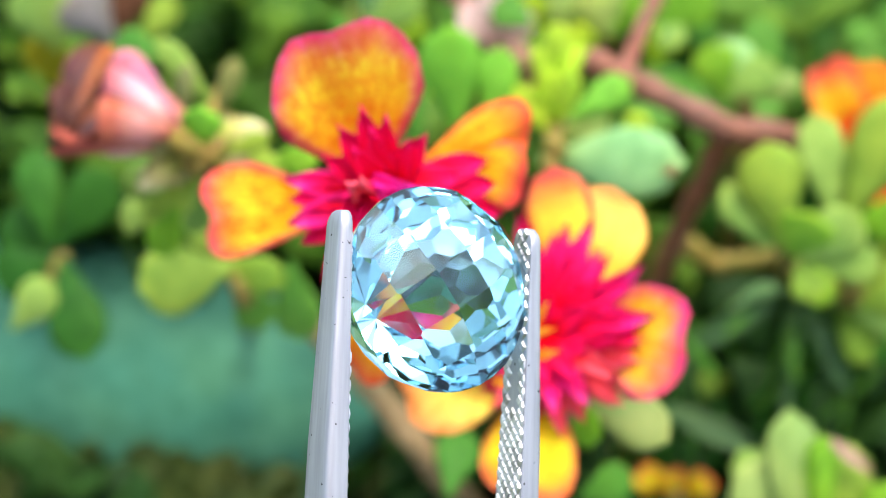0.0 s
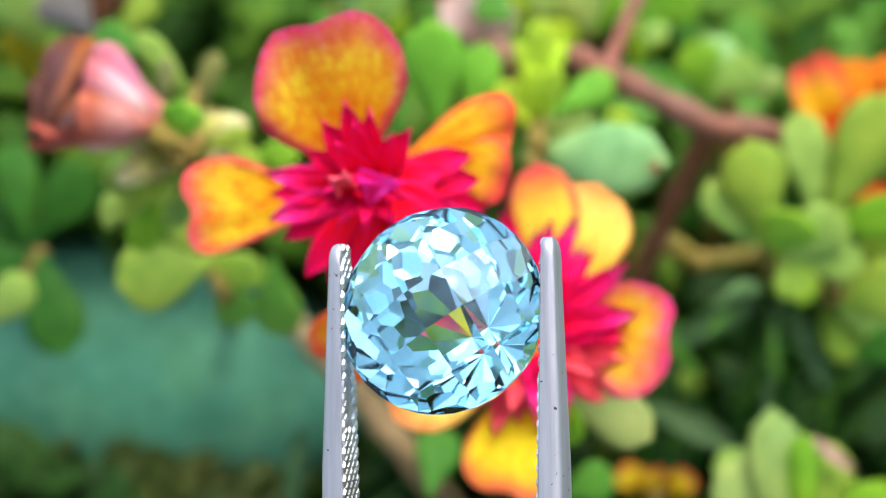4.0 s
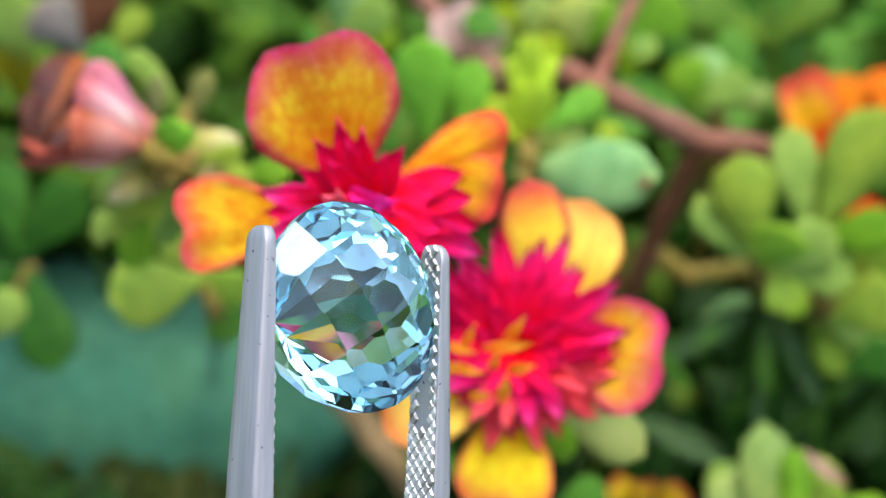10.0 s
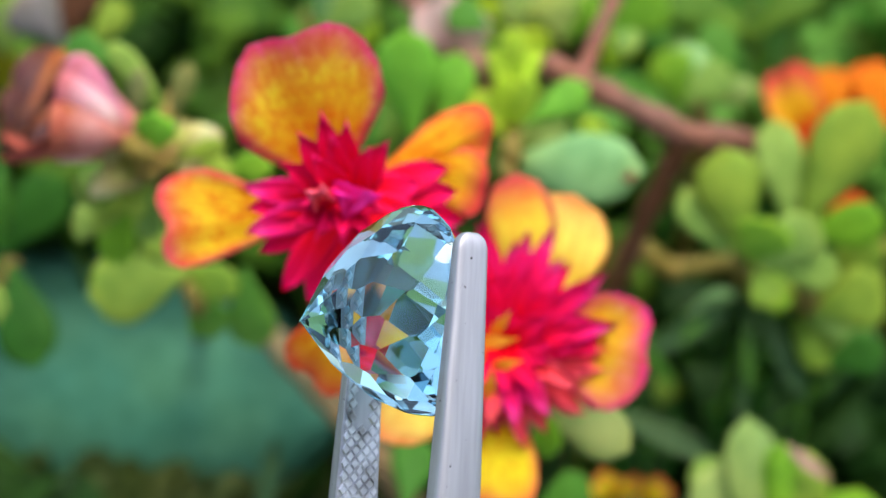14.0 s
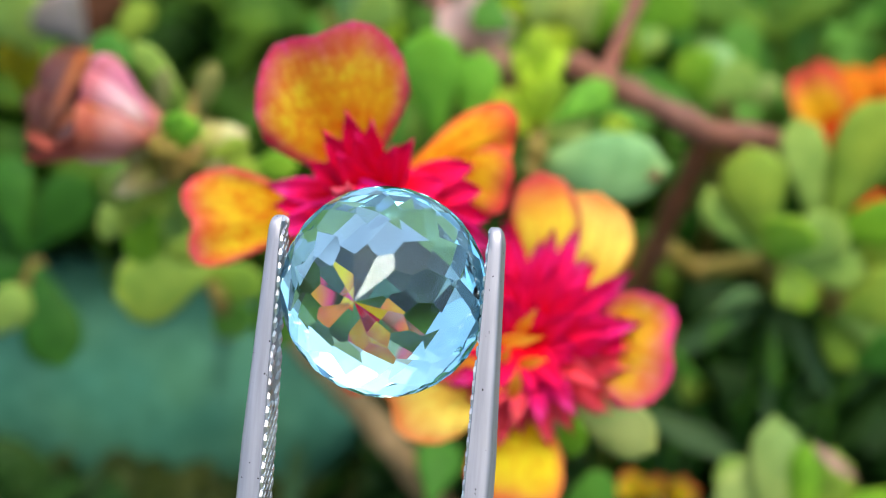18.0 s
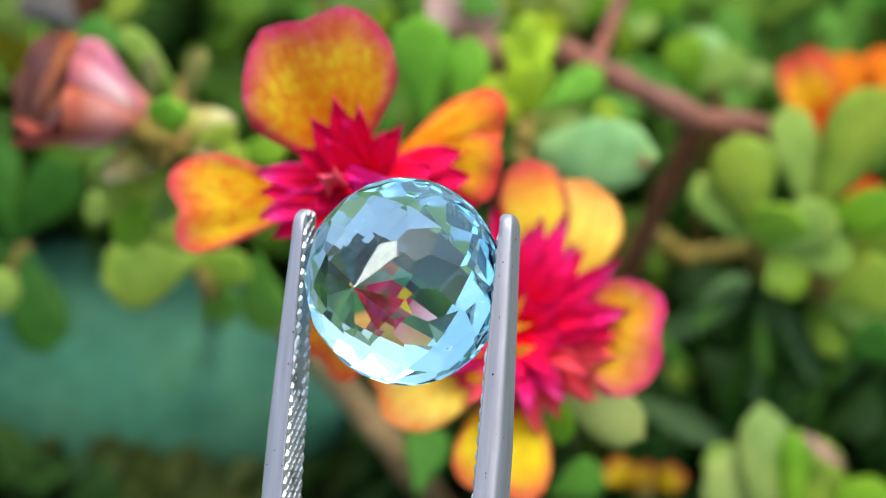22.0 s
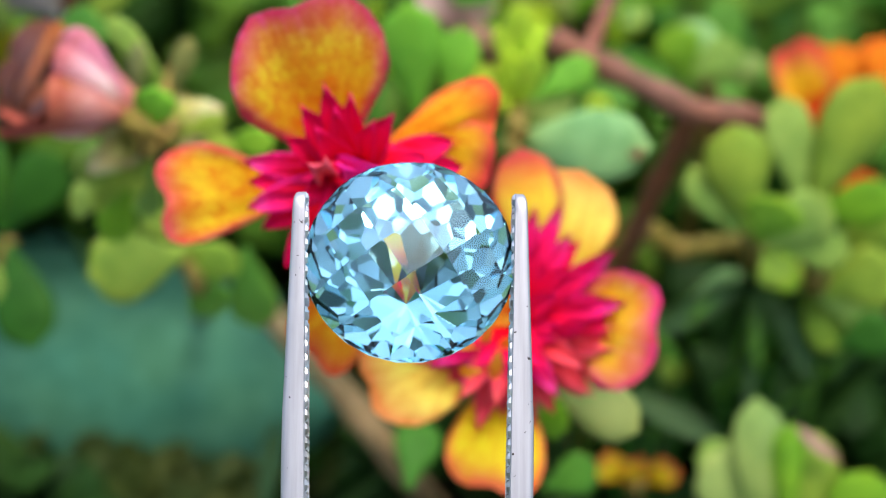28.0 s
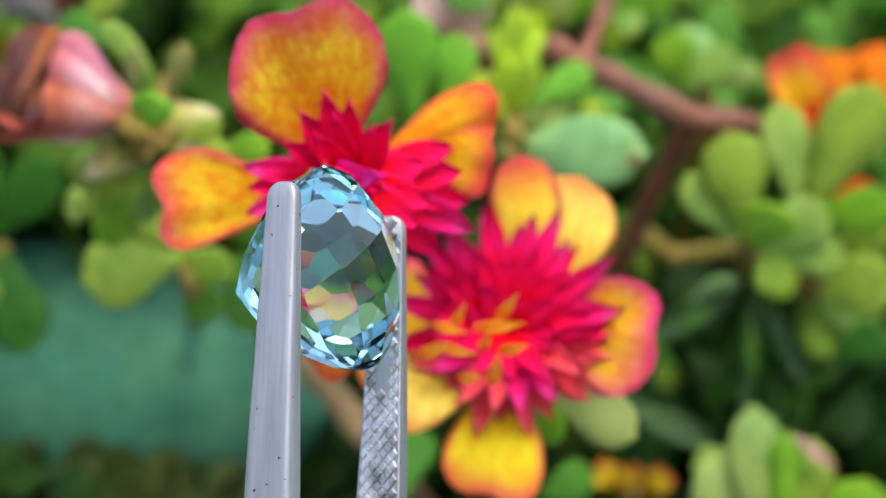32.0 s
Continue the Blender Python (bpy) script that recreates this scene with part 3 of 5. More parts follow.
for tip, width, material in (
        ((-0.0104, 0.1136, 0.1164), 46, PETAL_RED), ((-0.0085, 0.1131, 0.1157), 44, PETAL_RED), ((-0.0069, 0.1134, 0.1145), 44, PETAL_RED), ((-0.0048, 0.1142, 0.1138), 46, PETAL_RED),
        ((0.0016, 0.1214, 0.1223), 46, PETAL_RED), ((0.0022, 0.1211, 0.1202), 48, PETAL_RED), ((0.0026, 0.1207, 0.1179), 46, PETAL_RED), ((0.0030, 0.1204, 0.1157), 46, PETAL_PINK),
        ((0.0007, 0.1186, 0.1149), 50, PETAL_RED), ((-0.0019, 0.1160, 0.1146), 50, PETAL_RED), ((-0.0002, 0.1182, 0.1229), 50, PETAL_RED), ((0.0003, 0.1165, 0.1205), 52, PETAL_RED), ((-0.0006, 0.1147, 0.1197), 50, PETAL_RED)):
    ray(flower, HEART, tip, width * 0.000054, material, curl=0.14)
for tip, width, material in (
        ((-0.0089, 0.1114, 0.1254), 44, PETAL_RED), ((-0.0095, 0.1105, 0.1241), 44, PETAL_RED), ((-0.0077, 0.1100, 0.1235), 44, PETAL_RED), ((-0.0057, 0.1098, 0.1232), 44, PETAL_RED),
        ((-0.0034, 0.1108, 0.1229), 44, PETAL_RED), ((-0.0026, 0.1120, 0.1246), 42, PETAL_RED), ((-0.0069, 0.1117, 0.1259), 40, PETAL_RED), ((-0.0028, 0.1110, 0.1266), 54, PETAL_MAGENTA), ((-0.0064, 0.1113, 0.1270), 44, PETAL_MAGENTA)):
    ray(flower, HEART, tip, width * 0.000054, material, curl=0.2)
ray(flower, (-0.0075, 0.1142, 0.1243), (-0.0081, 0.1095, 0.1280), 0.0020, PETAL_SALMON, name="stamen")
ray(flower, (-0.0070, 0.1143, 0.1244), (-0.0070, 0.1098, 0.1284), 0.0017, PETAL_SALMON, name="stamen")

# ---- flower with yellow petals and orange stamens ----
flower = thing("double_flower", (0.0067, 0.1267, -0.004), "magenta double purslane flower with yellow outer petals", "flower", "purslane flowers")
stem(flower, [(0.0068, 0.1286, 0.0994), (0.0090, 0.1518, 0.0768), (0.0149, 0.2515, -0.004)], 0.0011, 0.0018, STEM_OLIVE, knots=0.1)
round_petal(flower, (0.0088, 0.1273, 0.1024), (0.0127, 0.1344, 0.1112), 0.0086, PETAL_PALE, "pale yellow petal with orange rim", cup=-0.10)
round_petal(flower, (0.0088, 0.1273, 0.1037), (0.0075, 0.1331, 0.1142), 0.0062, PETAL_LOBE, "folded orange-red petal lobe")
petal(flower, (0.0089, 0.1248, 0.1027), (0.0186, 0.1212, 0.1046), 0.0094, PETAL, cup=0.10, curl=0.05, notch=0.08, seed=0.9, label="orange petal with pink rim")
petal(flower, (0.0061, 0.1235, 0.1010), (0.0050, 0.1152, 0.0926), 0.0078, PETAL_YELLOW, cup=0.05, curl=0.10, notch=0.05, seed=3.3, label="yellow petal")
petal(flower, (0.0045, 0.1243, 0.1007), (-0.0052, 0.1176, 0.1005), 0.0090, PETAL_PALE, face=(0.1, -0.55, 0.83), blunt=0.45, cup=0.05, curl=0.10, notch=0.12, seed=4.6, label="yellow petal with orange rim")
petal(flower, (0.0046, 0.1267, 0.1021), (-0.0041, 0.1326, 0.1000), 0.0074, PETAL, cup=0.05, curl=0.10, notch=0.12, seed=5.6)
HEART = (0.0063, 0.1240, 0.1034)
outer_ring = 38
for k in range(outer_ring):
    a = math.tau * (k + 0.35 * math.sin(k * 2.7)) / outer_ring
    reach = 0.0088 + 0.0011 * math.sin(k * 1.9 + 0.5) + 0.0010 * math.sin(a)
    tip = Vector(HEART) + Vector((math.cos(a), 0.57 * math.sin(a) - 0.82 * 0.15, 0.82 * math.sin(a) + 0.57 * 0.15)) * reach
    ray(flower, HEART, tip, 0.0020, PETAL_SALMON if math.sin(a) < -0.15 else PETAL_PINK if k % 5 else PETAL_RED, curl=0.10 + 0.05 * math.sin(k * 1.3))
middle_ring = 30
for k in range(middle_ring):
    a = math.tau * (k + 0.4 * math.sin(k * 3.1)) / middle_ring
    reach = 0.0064 + 0.0009 * math.sin(k * 2.3)
    tip = Vector(HEART) + Vector((math.cos(a), 0.57 * math.sin(a) - 0.82 * 0.5, 0.82 * math.sin(a) + 0.57 * 0.5)) * reach
    ray(flower, HEART, tip, 0.0019, PETAL_RED if math.sin(a) > -0.2 else PETAL_PINK if k % 2 else PETAL_SALMON, curl=0.14)
inner_ring = 14
for k in range(inner_ring):
    a = math.tau * (k + 0.4 * math.sin(k * 2.1)) / inner_ring
    tip = Vector(HEART) + Vector((math.cos(a), 0.57 * math.sin(a) - 0.82 * 0.9, 0.82 * math.sin(a) + 0.57 * 0.9)) * (0.0042 + 0.0006 * math.sin(k * 1.7))
    ray(flower, HEART, tip, 0.0020, PETAL_RED, curl=0.16)
for base, tip, width in (((0.0018, 0.1152, 0.1104), (0.0027, 0.1139, 0.1137), 0.0008), ((0.0051, 0.1156, 0.1109), (0.0065, 0.1142, 0.1142), 0.0009), ((0.0034, 0.1152, 0.1103), (0.0071, 0.1130, 0.1125), 0.0010), ((0.0004, 0.1154, 0.1105), (0.0029, 0.1126, 0.1119), 0.0008), ((0.0053, 0.1142, 0.1090), (0.0073, 0.1121, 0.1111), 0.0009), ((0.0047, 0.1128, 0.1069), (0.0051, 0.1118, 0.1107), 0.0010), ((0.0004, 0.1145, 0.1093), (0.0036, 0.1117, 0.1106), 0.0008), ((0.0023, 0.1131, 0.1073), (0.0039, 0.1108, 0.1093), 0.0009), ((-0.0008, 0.1140, 0.1086), (0.0017, 0.1122, 0.1113), 0.0010), ((0.0039, 0.1144, 0.1091), (0.0046, 0.1127, 0.1120), 0.0008)):
    ray(flower, base, tip, width, STAMEN, curl=0.1, name="stamen")

# ---- wilted flower on the left and its two buds ----
wilted = thing("wilted_flower", (-0.0286, 0.1587, -0.004), "closed wilted pink flower with dry brown ragged end", "flower", "purslane flowers")
stem(wilted, [(-0.0288, 0.1568, 0.1031), (-0.0272, 0.1605, 0.0980), (-0.0537, 0.3189, -0.004)], 0.0010, 0.0016, STEM_OLIVE, knots=0.1)
bm = bmesh.new()
b, along, across, out, length = frame_of((-0.0277, 0.1568, 0.1032), (-0.0365, 0.1518, 0.1099), (0.0, -0.82, 0.57))
rings, uvs = [], bm.loops.layers.uv.new("UVMap")
span = bm.loops.layers.uv.new("span")
for i in range(17):
    s = i / 16
    line = []
    for k in range(30):
        a = k * math.tau / 30
        fold = 0.10 * math.sin(a * 5 + s * 2.5) + 0.05 * math.sin(a * 11 + s * 6)
        ragged = max(0.0, s - 0.6) * (0.30 * math.sin(a * 3 + 1.2) + 0.22 * math.sin(a * 7 + 0.6) + 0.12 * math.sin(a * 13))
        r = 0.0047 * (0.36 + 0.64 * math.sin(min(1.0, s * 1.15) * math.pi / 2)) * (1 + fold * (0.3 + s)) * (1 + 0.18 * max(0.0, s - 0.75) * math.sin(a * 9))
        line.append(bm.verts.new(b + along * length * (s + ragged * 0.45) + (across * math.cos(a) + out * math.sin(a) * 0.8) * r))
    rings.append(line)
for i in range(16):
    for k in range(30):
        f = bm.faces.new((rings[i][k], rings[i][(k + 1) % 30], rings[i + 1][(k + 1) % 30], rings[i + 1][k]))
        for loop, (v, q) in zip(f.loops, ((i, k), (i, k + 1), (i + 1, k + 1), (i + 1, k))):
            loop[uvs].uv = (0.2, v / 16 + 0.10 * math.sin(q * math.tau / 30 * 2 + 0.5) * v / 16)
            loop[span].uv = (q / 5 - 3, v / 16)
bm.faces.new(rings[0][::-1])
shrunk = [bm.verts.new(b + along * length * 0.72 + (v.co - b - along * length) * 0.25) for v in rings[-1]]
for k in range(30):
    f = bm.faces.new((rings[-1][k], rings[-1][(k + 1) % 30], shrunk[(k + 1) % 30], shrunk[k]))
    for loop in f.loops:
        loop[uvs].uv = (0.2, 1.0)
bm.faces.new(shrunk)
part("wilted_petals", bm, WILTED, wilted, "dry petals rolled into a ragged cone")
petal(wilted, (-0.0273, 0.1550, 0.1048), (-0.0331, 0.1532, 0.1134), 0.0043, PETAL_BLUSH, cup=-0.25, curl=0.12, notch=0.0, ruffle=0.03, blunt=0.3, seed=0.5, thick=0.0003, name="outer_petal", label="pink wrapped petal")
petal(wilted, (-0.0271, 0.1541, 0.1049), (-0.0334, 0.1503, 0.1126), 0.0042, PETAL_WRAP, cup=-0.25, curl=0.12, notch=0.0, ruffle=0.03, blunt=0.3, seed=2.2, thick=0.0003, name="outer_petal", label="rosy white wrapped petal")
petal(wilted, (-0.0271, 0.1533, 0.1047), (-0.0337, 0.1469, 0.1105), 0.0053, PETAL_CORAL, cup=-0.25, curl=0.12, notch=0.0, ruffle=0.03, blunt=0.3, seed=2.5, thick=0.0003, name="outer_petal", label="coral wrapped petal")
petal(wilted, (-0.0299, 0.1523, 0.1045), (-0.0377, 0.1457, 0.1088), 0.0025, PETAL_ROSE, cup=-0.25, curl=0.12, notch=0.05, ruffle=0.06, blunt=0.3, seed=1.5, thick=0.0003, name="outer_petal", label="petal dried reddish brown at its end")
for base, tip, width, material in (
        ((-0.0327, 0.1532, 0.1146), (-0.0341, 0.1499, 0.1118), 0.0015, PETAL_RUST), ((-0.0332, 0.1527, 0.1147), (-0.0358, 0.1473, 0.1088), 0.0012, PETAL_RUST), ((-0.0339, 0.1535, 0.1147), (-0.0366, 0.1486, 0.1096), 0.0021, PETAL_DRY), ((-0.0351, 0.1541, 0.1142), (-0.0372, 0.1508, 0.1112), 0.0019, PETAL_DRY), ((-0.0360, 0.1534, 0.1131), (-0.0375, 0.1485, 0.1081), 0.0020, PETAL_DRY), ((-0.0344, 0.1509, 0.1128), (-0.0363, 0.1469, 0.1089), 0.0011, PETAL_DRY), ((-0.0317, 0.1489, 0.1108), (-0.0351, 0.1467, 0.1094), 0.0020, PETAL_RUST), ((-0.0322, 0.1480, 0.1105), (-0.0355, 0.1458, 0.1092), 0.0013, PETAL_DRY)):
    ray(wilted, base, tip, width, material, curl=0.10, name="dry_strip")


def flower_bud(base, tip, width, label):
    bud = thing("flower_bud", base, label, "flower bud", "flower buds")
    b, along, across, out, length = frame_of(base, tip, (0.0, -0.82, 0.57))
    bm = bmesh.new()
    rings, uvs = [], bm.loops.layers.uv.new("UVMap")
    span = bm.loops.layers.uv.new("span")
    for i in range(11):
        s = i / 10
        r = width * 0.5 * math.sin(math.pi * min(0.98, 0.06 + s * 0.94) ** 0.8) ** 0.7
        rings.append([bm.verts.new(b + along * s * length + (across * math.cos(k * math.tau / 14) + out * math.sin(k * math.tau / 14)) * r * (1 + 0.07 * math.cos(k * math.tau / 14 * 3))) for k in range(14)])
    for i in range(10):
        for k in range(14):
            f = bm.faces.new((rings[i][k], rings[i][(k + 1) % 14], rings[i + 1][(k + 1) % 14], rings[i + 1][k]))
            for loop, s in zip(f.loops, (i, i, i + 1, i + 1)):
                loop[uvs].uv = (0.2, s / 10)
                loop[span].uv = (k / 4, s / 10)
    bm.faces.new(rings[0][::-1])
    bm.faces.new(rings[-1])
    part("bud_body", bm, BUD, bud)
    for k in (-1, 1):
        petal(bud, b - along * length * 0.05, b + along * length * 0.62 + across * k * width * 0.42 + out * width * 0.2, width * 0.7, BUD, name="sepal", cup=0.3, notch=0.0, thick=0.0003)
    return bud


bud = flower_bud((-0.0245, 0.1572, 0.1012), (-0.0193, 0.1565, 0.1036), 0.0044, "small closed green and cream flower bud")
stem(bud, [(-0.0240, 0.1580, 0.1014), (-0.0267, 0.1602, 0.0975), (-0.0537, 0.3189, -0.004)], 0.0009, 0.0014, STEM_OLIVE, knots=0.1)
bud = flower_bud((-0.0265, 0.1548, 0.1019), (-0.0313, 0.1502, 0.1006), 0.0036, "small closed pale olive flower bud")
stem(bud, [(-0.0269, 0.1554, 0.1012), (-0.0272, 0.1599, 0.0971), (-0.0537, 0.3189, -0.004)], 0.0009, 0.0014, STEM_OLIVE, knots=0.1)

# ---- orange flowers further back ----
flower = thing("orange_flower", (0.0444, 0.1916, -0.004), "orange-red purslane flower behind fleshy leaves", "flower", "purslane flowers")
stem(flower, [(0.0449, 0.1909, 0.0787), (0.0491, 0.2032, 0.0631), (0.0725, 0.2990, -0.004)], 0.0012, 0.0018, STEM_OLIVE, knots=0.1)
petal(flower, (0.0457, 0.1895, 0.0783), (0.0418, 0.1957, 0.0887), 0.0078, PETAL_GOLD, cup=0.10, notch=0.06, blunt=0.5, seed=0.3, label="golden orange petal")
petal(flower, (0.0466, 0.1905, 0.0777), (0.0470, 0.1976, 0.0881), 0.0062, PETAL_FAR, cup=0.10, notch=0.08, blunt=0.5, seed=1.3)
for tip in ((0.0443, 0.1910, 0.0848), (0.0468, 0.1920, 0.0854), (0.0482, 0.1906, 0.0843), (0.0453, 0.1890, 0.0837)):
    ray(flower, (0.0457, 0.1888, 0.0791), tip, 0.0034, PETAL_EMBER, curl=0.1)
petal(flower, (0.0519, 0.1931, 0.0791), (0.0509, 0.1996, 0.0866), 0.0066, PETAL_FAR, cup=0.10, notch=0.10, seed=2.3)
petal(flower, (0.0527, 0.1922, 0.0796), (0.0559, 0.1989, 0.0874), 0.0082, PETAL_FAR, cup=0.10, notch=0.10, seed=4.3)
petal(flower, (0.0504, 0.1926, 0.0740), (0.0516, 0.1888, 0.0704), 0.0050, PETAL_EMBER, cup=0.10, notch=0.10, seed=3.3)
flower = thing("orange_flower", (0.0256, 0.1761, -0.004), "small orange purslane flower low among leaves", "flower", "purslane flowers")
stem(flower, [(0.0258, 0.1766, 0.0373), (0.0323, 0.2207, -0.004)], 0.0012, 0.0018, STEM_OLIVE, knots=0.1)
petal(flower, (0.0243, 0.1763, 0.0385), (0.0204, 0.1749, 0.0435), 0.0036, PETAL_YELLOW, cup=0.1, seed=0.7)
petal(flower, (0.0250, 0.1759, 0.0380), (0.0249, 0.1750, 0.0437), 0.0031, PETAL_YELLOW, cup=0.1, seed=1.7)
petal(flower, (0.0267, 0.1761, 0.0382), (0.0301, 0.1744, 0.0428), 0.0035, PETAL_YELLOW, cup=0.1, seed=2.7)

# ---- stems and branches ----
branch = thing("plant_branch", (0.0420, 0.1951, -0.004), "thick pinkish brown fleshy stem, forked", "plant stem", "purslane stems")
stem(branch, [(0.0136, 0.1852, 0.0949), (0.0182, 0.1803, 0.0949), (0.0234, 0.1761, 0.0942), (0.0286, 0.1747, 0.0921), (0.0355, 0.1803, 0.0878), (0.0443, 0.1981, 0.0733), (0.0766, 0.3107, -0.004)], 0.0013, 0.0015, STEM_PINK)
stem(branch, [(0.0281, 0.1754, 0.0914), (0.0271, 0.1784, 0.0851), (0.0251, 0.1830, 0.0743), (0.0239, 0.1934, 0.0577), (0.0317, 0.2705, -0.004)], 0.0012, 0.0012, STEM_BROWN, name="side_stem")
stem(branch, [(0.0171, 0.1815, 0.0949), (0.0189, 0.1863, 0.0965), (0.0205, 0.1917, 0.0971), (0.0236, 0.2014, 0.0971)], 0.0009, 0.0008, STEM_PINK, name="side_stem")
branch = thing("plant_branch", (0.0064, 0.1954, -0.004), "pale pink fleshy stem among leaves", "plant stem", "purslane stems")
stem(branch, [(-0.0028, 0.2154, 0.0892), (0.0011, 0.2092, 0.0873), (0.0053, 0.2052, 0.0851), (0.0082, 0.2085, 0.0793), (0.0170, 0.3384, -0.004)], 0.0014, 0.0013, STEM_PINK)
joints = [(branch, (0.0009, 0.2093, 0.0874), (0.0015, 0.2090, 0.0871), 0.0017, STEM_PINK), (branch, (0.0046, 0.2056, 0.0856), (0.0054, 0.2052, 0.0851), 0.0017, STEM_PINK)]
branch = thing("plant_branch", (-0.0017, 0.1750, -0.004), "brown creeping stem behind the flowers", "plant stem", "purslane stems")
stem(branch, [(-0.0214, 0.1901, 0.0566), (-0.0154, 0.1818, 0.0552), (-0.0097, 0.1754, 0.0530), (-0.0036, 0.1709, 0.0466), (0.0031, 0.2132, -0.004)], 0.0015, 0.0018, STEM_TAN)
joints += [(branch, (-0.0157, 0.1820, 0.0554), (-0.0150, 0.1816, 0.0548), 0.0019, STEM_TAN), (branch, (-0.0100, 0.1755, 0.0532), (-0.0093, 0.1751, 0.0525), 0.0020, STEM_TAN)]
branch = thing("plant_branch", (0.0249, 0.2031, -0.004), "yellowish brown creeping stem", "plant stem", "purslane stems")
stem(branch, [(0.0214, 0.2120, -0.004), (0.0251, 0.2045, 0.0527), (0.0330, 0.2030, 0.0540), (0.0419, 0.2036, 0.0550), (0.0472, 0.2029, 0.0556), (0.0534, 0.2006, 0.0558), (0.0617, 0.2020, 0.0562), (0.0750, 0.2448, -0.004)], 0.0013, 0.0013, STEM_OLIVE)
joints += [(branch, (0.0324, 0.2030, 0.0540), (0.0335, 0.2030, 0.0540), 0.0015, STEM_OLIVE), (branch, (0.0415, 0.2036, 0.0549), (0.0425, 0.2037, 0.0550), 0.0015, STEM_OLIVE)]


def joint_on(branch, a, b, r, material):
    """A swollen leaf joint on a creeping stem."""
    stem(branch, [a, tuple((Vector(a) + Vector(b)) / 2), b], r, r * 0.95, material, name="joint", knots=0.0)


for branch, a, b, r, material in joints:
    joint_on(branch, a, b, r, material)

# ---- broad blue-green leaf lying at the foot of the plant ----
broad = thing("broad_leaf", (-0.0475, 0.2274, -0.004), "broad smooth blue-green leaf lying low", "leaf")
bm = bmesh.new()


def broad_place(s, w):
    a, b = Vector((-0.1030, 0.2466, 0.0082)), Vector((-0.0116, 0.2239, 0.0106))
    along = (b - a)
    across = Vector((0.05, 0.50, 0.62)).normalized()
    out = Vector((0, -0.75, 0.62))
    half = 0.0215 * math.sqrt(max(0.0, 1 - max(0.0, (s - 0.55) / 0.45) ** 2.2)) * (1 + 0.04 * math.sin(s * 9))
    return a + along * s + across * (w * half) - out * (0.009 * w * w) + out * 0.0007 * math.sin(s * 8 + w * 2), (out + across * w * 0.6).normalized()


sheet(bm, broad_place, 24, 10, 0.0016)
part("blade", bm, LEAF_TEAL, broad)
stem(broad, [(-0.1028, 0.2466, 0.0082), (-0.1103, 0.2527, 0.0029), (-0.1179, 0.2608, -0.004)], 0.003, 0.003, STEM_OLIVE, name="leaf_stalk", knots=0.0)


# ---- fleshy-leaved sprigs that stand out ----
def sprig(at, label):
    return thing("purslane_sprig", at, label, "plant", "purslane sprigs")


s = sprig((0.0004, 0.1835, -0.004), "upright mid-green rounded purslane leaves on a stem")
stem(s, [(0.0004, 0.1688, 0.0958), (0.0010, 0.1718, 0.0879), (0.0017, 0.3028, -0.004)], 0.0008, 0.0014, STEM_OLIVE)
leaf(s, (-0.0011, 0.1669, 0.0967), (-0.0020, 0.1698, 0.1077), 0.0068, LEAF_FRESH, cup=0.2)
leaf(s, (0.0024, 0.1688, 0.0958), (0.0036, 0.1729, 0.1034), 0.0046, LEAF_FRESH)
leaf(s, (-0.0051, 0.1734, 0.0920), (-0.0076, 0.1803, 0.0984), 0.0049, LEAF_MID)

s = sprig((0.0106, 0.1820, -0.004), "bright lime shoot tip with young narrow leaves")
stem(s, [(0.0096, 0.1765, 0.0999), (0.0095, 0.1749, 0.0924), (0.0098, 0.1787, 0.0857), (0.0171, 0.3087, -0.004)], 0.0007, 0.0014, STEM_OLIVE)
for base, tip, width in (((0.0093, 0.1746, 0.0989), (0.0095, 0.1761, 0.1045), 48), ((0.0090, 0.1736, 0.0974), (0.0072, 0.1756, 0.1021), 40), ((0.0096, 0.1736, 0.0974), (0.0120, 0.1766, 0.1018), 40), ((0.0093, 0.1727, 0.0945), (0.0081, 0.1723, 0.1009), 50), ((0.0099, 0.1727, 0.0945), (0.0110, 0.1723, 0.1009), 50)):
    leaf(s, base, tip, width * 0.00006, LEAF_LIME_SUNLIT)
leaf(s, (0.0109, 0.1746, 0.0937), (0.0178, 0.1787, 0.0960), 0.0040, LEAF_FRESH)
leaf(s, (0.0088, 0.1729, 0.0930), (0.0052, 0.1765, 0.0964), 0.0036, LEAF_LIME_SUNLIT)
leaf(s, (0.0074, 0.1892, 0.0970), (0.0029, 0.1924, 0.0982), 0.0045, LEAF_MID)

s = sprig((0.0099, 0.1813, -0.004), "pale blue-green broad leaf with a brown tip spot")
stem(s, [(0.0087, 0.1708, 0.0918), (0.0095, 0.1777, 0.0841), (0.0170, 0.3067, -0.004)], 0.0007, 0.0012, STEM_OLIVE)
leaf(s, (0.0079, 0.1712, 0.0905), (0.0225, 0.1639, 0.0946), 0.0078, LEAF_MINT, cup=0.10, curl=0.12)
leaf(s, (0.0200, 0.1628, 0.0943), (0.0216, 0.1630, 0.0945), 0.0013, STEM_BROWN, curl=0.02, label="brown spot on the leaf")
leaf(s, (0.0089, 0.1751, 0.0909), (0.0156, 0.1767, 0.0931), 0.0037, LEAF_PALE_SUNLIT)

